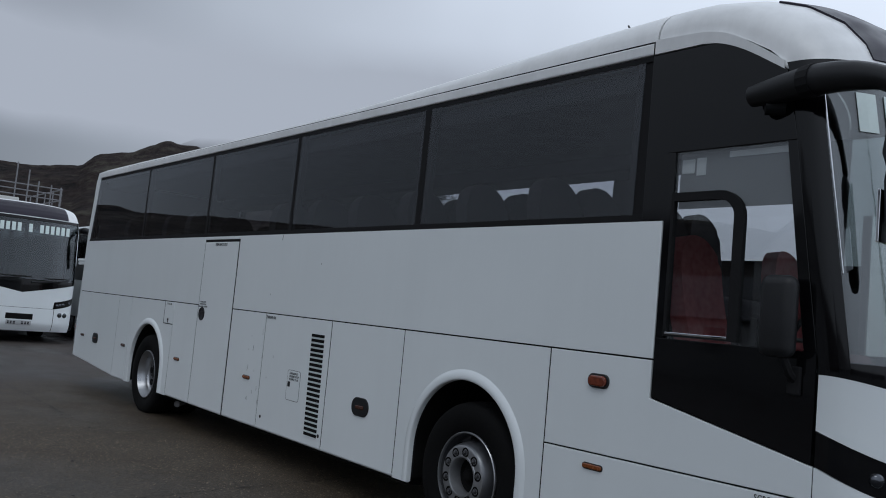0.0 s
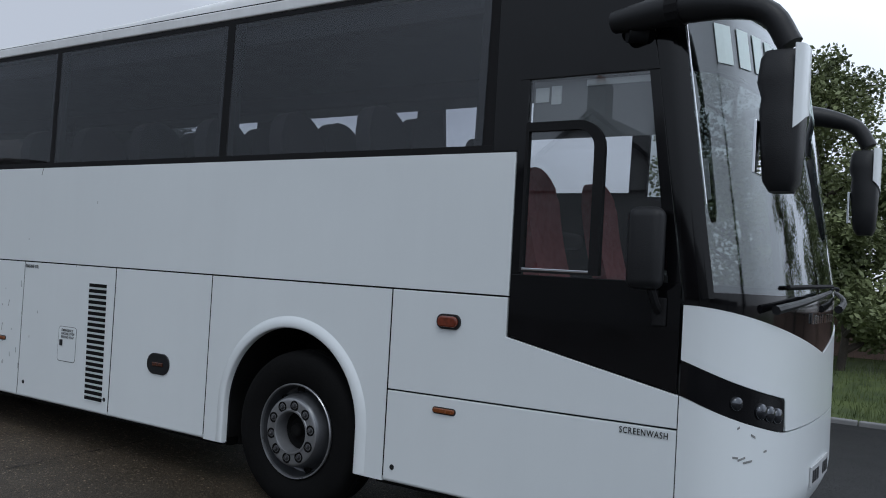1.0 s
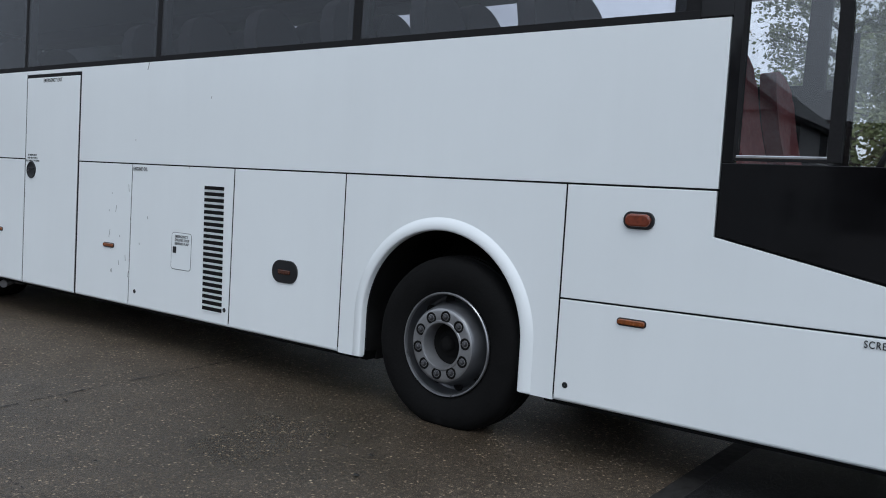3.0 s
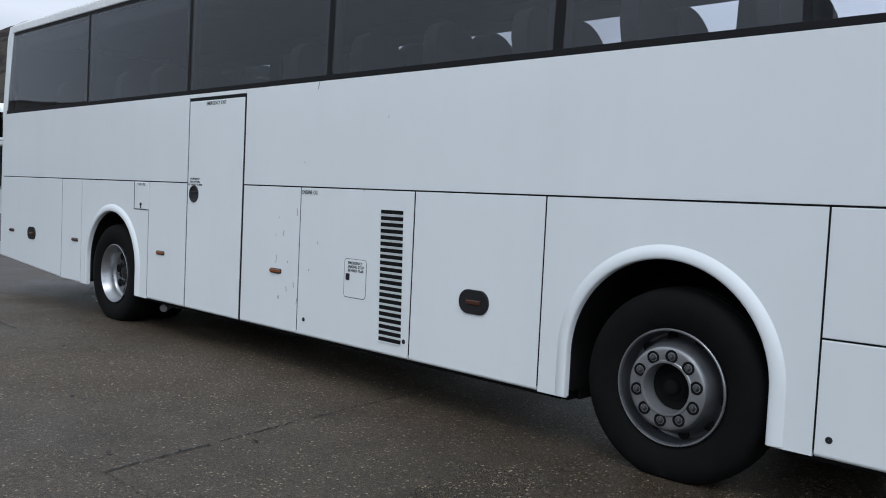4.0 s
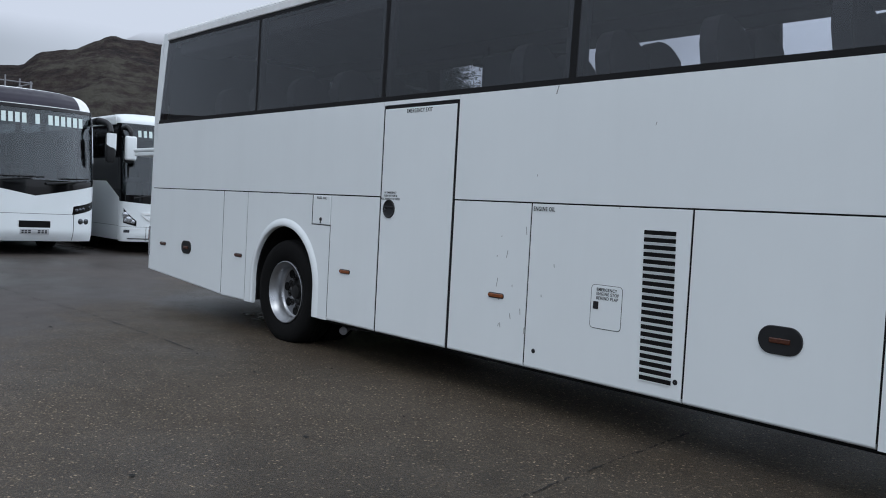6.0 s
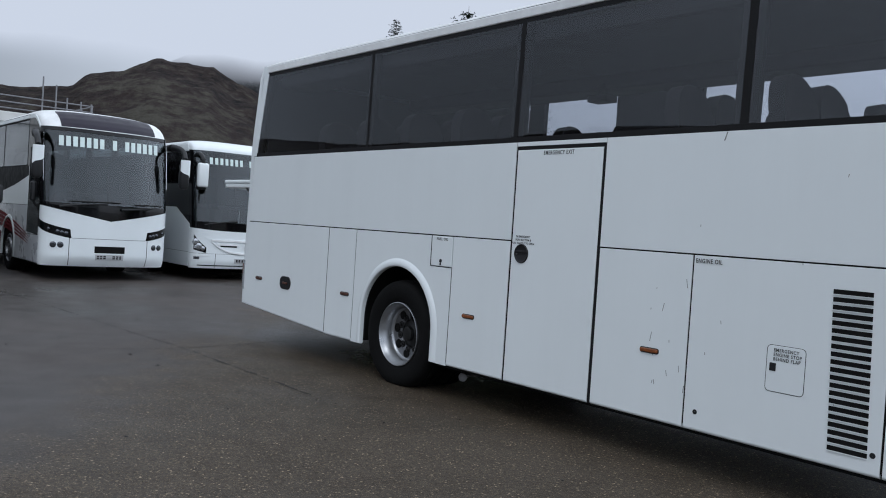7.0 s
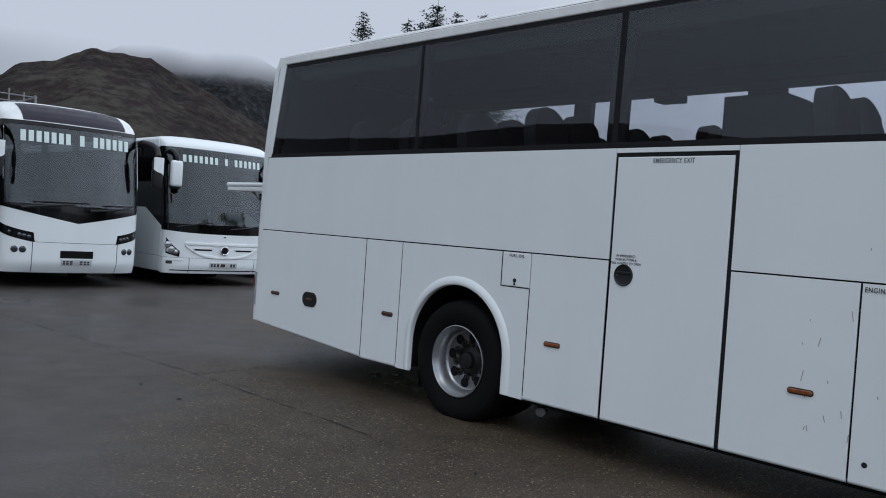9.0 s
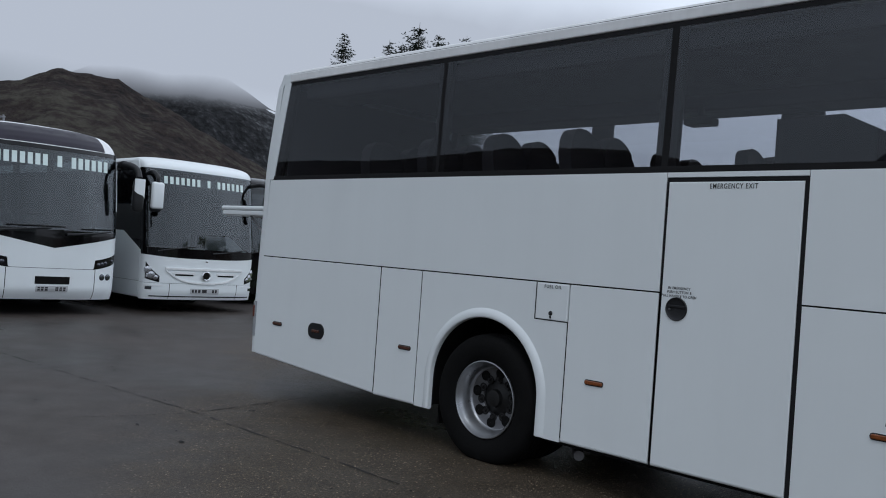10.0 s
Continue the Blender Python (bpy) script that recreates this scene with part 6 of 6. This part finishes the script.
# ---------------------------------------------------------------- hills and low cloud
def hill_material(name, a, b, c):
    m = bpy.data.materials.new(name)
    m.use_nodes = True
    nt = m.node_tree
    N, L = nt.nodes.new, nt.links.new
    bs = nt.nodes["Principled BSDF"]
    bs.inputs["Roughness"].default_value = 0.95
    bs.inputs["Specular IOR Level"].default_value = 0.1
    co = N("ShaderNodeTexCoord")
    n1, n2 = N("ShaderNodeTexNoise"), N("ShaderNodeTexNoise")
    n1.inputs["Scale"].default_value, n1.inputs["Detail"].default_value = 0.018, 8
    n2.inputs["Scale"].default_value, n2.inputs["Detail"].default_value = 0.22, 12
    turn, along = N("ShaderNodeMapping"), N("ShaderNodeMapping")
    turn.inputs["Rotation"].default_value = (0, 0, radians(-157))
    along.inputs["Scale"].default_value = (0.5, 1, 1)
    L(co.outputs["Object"], turn.inputs["Vector"])
    L(turn.outputs[0], along.inputs["Vector"])
    for n in (n1, n2):
        n.inputs["Roughness"].default_value = 0.65
        L(along.outputs[0], n.inputs["Vector"])
    r = N("ShaderNodeValToRGB")
    r.color_ramp.elements[0].position, r.color_ramp.elements[0].color = 0.42, (*a, 1)
    r.color_ramp.elements[1].position, r.color_ramp.elements[1].color = 0.62, (*c, 1)
    e = r.color_ramp.elements.new(0.52)
    e.color = (*b, 1)
    s = N("ShaderNodeMix")
    s.inputs["Factor"].default_value = 0.52
    L(n1.outputs["Fac"], s.inputs["A"])
    L(n2.outputs["Fac"], s.inputs["B"])
    L(s.outputs["Result"], r.inputs[0])
    L(r.outputs[0], bs.inputs["Base Color"])
    bp = N("ShaderNodeBump")
    bp.inputs["Strength"].default_value, bp.inputs["Distance"].default_value = 1.0, 9.0
    L(n2.outputs["Fac"], bp.inputs["Height"])
    L(bp.outputs[0], bs.inputs["Normal"])
    return m


EYE = Vector((8.5, -5.0, 1.55))


def hill(name, label, skyline, dist, near, material, rough, seed):
    """Terrain rising away from the yard; skyline: bearing (degrees left of +y) and its elevation in degrees."""
    az = [a for a, _ in skyline]
    el = [e for _, e in skyline]
    n, m = 300, 100
    bm = bmesh.new()
    rows = []
    for i in range(n + 1):
        a = az[0] + (az[-1] - az[0]) * i / n
        e = float(np.interp(a, az, el))
        e += 0.10 * noise.noise((a * 0.9, seed, 0)) + 0.05 * noise.noise((a * 3.1, seed, 4))
        row = []
        for j in range(m + 1):
            f = j / m
            r = near + (dist * 1.25 - near) * f
            g = min(1.0, (r - near) / (dist - near))
            prof = 0.55 * g + 0.45 * smooth01(0.1, 1, g)
            z = dist * math.tan(radians(e)) * prof
            if r > dist:
                z -= (r - dist) * 0.35
            x, y = EYE.x - r * math.sin(radians(a)), EYE.y + r * math.cos(radians(a))
            z += rough * g * (1 - g * 0.85) * (noise.fractal((x * 0.02, y * 0.02, seed), 0.9, 2.1, 3))
            row.append(bm.verts.new((x, y, z - 0.4)))
        rows.append(row)
    for p, q in zip(rows, rows[1:]):
        for j in range(m):
            bm.faces.new((p[j], q[j], q[j + 1], p[j + 1]))
    bmesh.ops.recalc_face_normals(bm, faces=bm.faces)
    return tagged(part(name, bm, material, smooth=True), label, "hill", kind="structure")


M_HILL = hill_material("heather_hillside", (0.013, 0.0122, 0.0125), (0.042, 0.031, 0.028), (0.088, 0.082, 0.065))
M_ROCK = hill_material("rocky_hillside", (0.009, 0.0095, 0.0105), (0.032, 0.033, 0.036), (0.135, 0.138, 0.145))
hill("hillside", "dark brown heather hill with a rounded summit", [(28.45, 2.2), (45.45, 3.0), (55.45, 4.3), (57.45, 5.3), (59.45, 6.3), (61.25, 7.1), (62.85, 8.0), (64.05, 8.4), (65.15, 8.75), (65.65, 9.05),
     (66.25, 9.45), (67.25, 9.53), (68.45, 9.52), (69.85, 9.62), (70.65, 9.3), (71.65, 8.74), (72.85, 8.5), (73.95, 8.32), (74.65, 7.67), (75.95, 7.35), (77.95, 7.0), (79.65, 6.95), (85.45, 6.3), (100.45, 5.5), (125.45, 3.5)], 420, 70, M_HILL, 13, 3)
PEAK = [(30, 3.6), (45, 5.4), (52, 7.2), (54.5, 8.0), (56.7, 8.85), (58.1, 9.7), (60.4, 10.9), (62.2, 11.5), (64.5, 11.6), (66.5, 11.0), (68.5, 9.9), (71, 8.6), (75, 7.0)]
hill("hillside", "grey rocky mountain fading into low cloud", PEAK, 760, 430, M_ROCK, 16, 9)
hill("hillside", "low dark rise behind the houses", [(98, 4.6), (112, 5.6), (122, 5.8), (130, 6.6), (138, 8.0), (146, 8.4), (156, 7.2), (170, 6.4), (190, 6.0), (215, 5.0), (250, 3.6), (268, 2.6)], 300, 75, M_HILL, 5, 13)


def cloud_material(name, colour):
    m = bpy.data.materials.new(name)
    m.use_nodes = True
    nt = m.node_tree
    nt.nodes.clear()
    N, L = nt.nodes.new, nt.links.new
    out, mix, tr, em = (N(k) for k in ("ShaderNodeOutputMaterial", "ShaderNodeMixShader", "ShaderNodeBsdfTransparent", "ShaderNodeEmission"))
    # emission sets the cloud's brightness; no sky light falls on it
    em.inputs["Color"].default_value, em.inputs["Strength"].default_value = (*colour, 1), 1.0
    at = N("ShaderNodeAttribute")
    at.attribute_name = "veil"
    co, no = N("ShaderNodeTexCoord"), N("ShaderNodeTexNoise")
    no.inputs["Scale"].default_value, no.inputs["Detail"].default_value = 0.012, 6
    L(co.outputs["Object"], no.inputs["Vector"])
    mr = N("ShaderNodeMapRange")
    mr.inputs["From Min"].default_value, mr.inputs["From Max"].default_value = 0.25, 0.75
    mr.inputs["To Min"].default_value, mr.inputs["To Max"].default_value = 0.6, 1.35
    L(no.outputs["Fac"], mr.inputs[0])
    mu = N("ShaderNodeMath")
    mu.operation, mu.use_clamp = "MULTIPLY", True
    L(at.outputs["Fac"], mu.inputs[0])
    L(mr.outputs[0], mu.inputs[1])
    L(mu.outputs[0], mix.inputs[0])
    L(tr.outputs[0], mix.inputs[1])
    L(em.outputs[0], mix.inputs[2])
    L(mix.outputs[0], out.inputs[0])
    return m


def cloud_bank(material, dist, a0, a1, foot, top, thick, label):
    """Glowing sheet of cloud between two bearings: foot(bearing) and top(bearing) bound it, thick(share of its height)
    is its cover.
    """
    bm = bmesh.new()
    n, m = 70, 40
    lay = bm.verts.layers.float.new("veil")
    rows = []
    for i in range(n + 1):
        row = []
        a = a0 + (a1 - a0) * i / n
        e0, e1 = foot(a), top(a)
        for j in range(m + 1):
            e = e0 + max(0.05, e1 - e0) * j / m
            v = bm.verts.new((EYE.x - dist * math.sin(radians(a)), EYE.y + dist * math.cos(radians(a)), EYE.z + dist * math.tan(radians(e))))
            v[lay] = thick(j / m) * smooth01(0, 0.12, i / n) * smooth01(0, 0.12, 1 - i / n)
            row.append(v)
        rows.append(row)
    for p, q in zip(rows, rows[1:]):
        for j in range(m):
            bm.faces.new((p[j], q[j], q[j + 1], p[j + 1]))
    ob = part("backdrop_cloud", bm, material, smooth=True)
    ob.visible_shadow = False
    return tagged(ob, label, "cloud", kind="structure")


def slope(a):
    return float(np.interp(a, [p[0] for p in PEAK], [p[1] for p in PEAK]))


def mist_foot(a):
    return 8.95 - 0.08 * abs(a - 60) + 0.18 * noise.noise((a * 0.8, 2.0, 0))


M_CLOUD = cloud_material("low_cloud_glow", (0.50, 0.52, 0.575))
# dim glow that paints haze over the upper slope
M_MIST = cloud_material("dark_mist_glow", (0.078, 0.08, 0.09))
cloud_bank(M_MIST, 505, 54, 71.5, mist_foot, slope, lambda f: 1.3 * smooth01(0.0, 0.22, f), "dark grey haze sheet painted over the mountain slope")
cloud_bank(M_CLOUD, 495, 28, 96, lambda a: 8.3, lambda a: 19.0, lambda f: 1.5 * smooth01(0.0, 0.31, f) * smooth01(0, 0.5, 1 - f), "grey glowing sheet of low cloud over the mountain top")
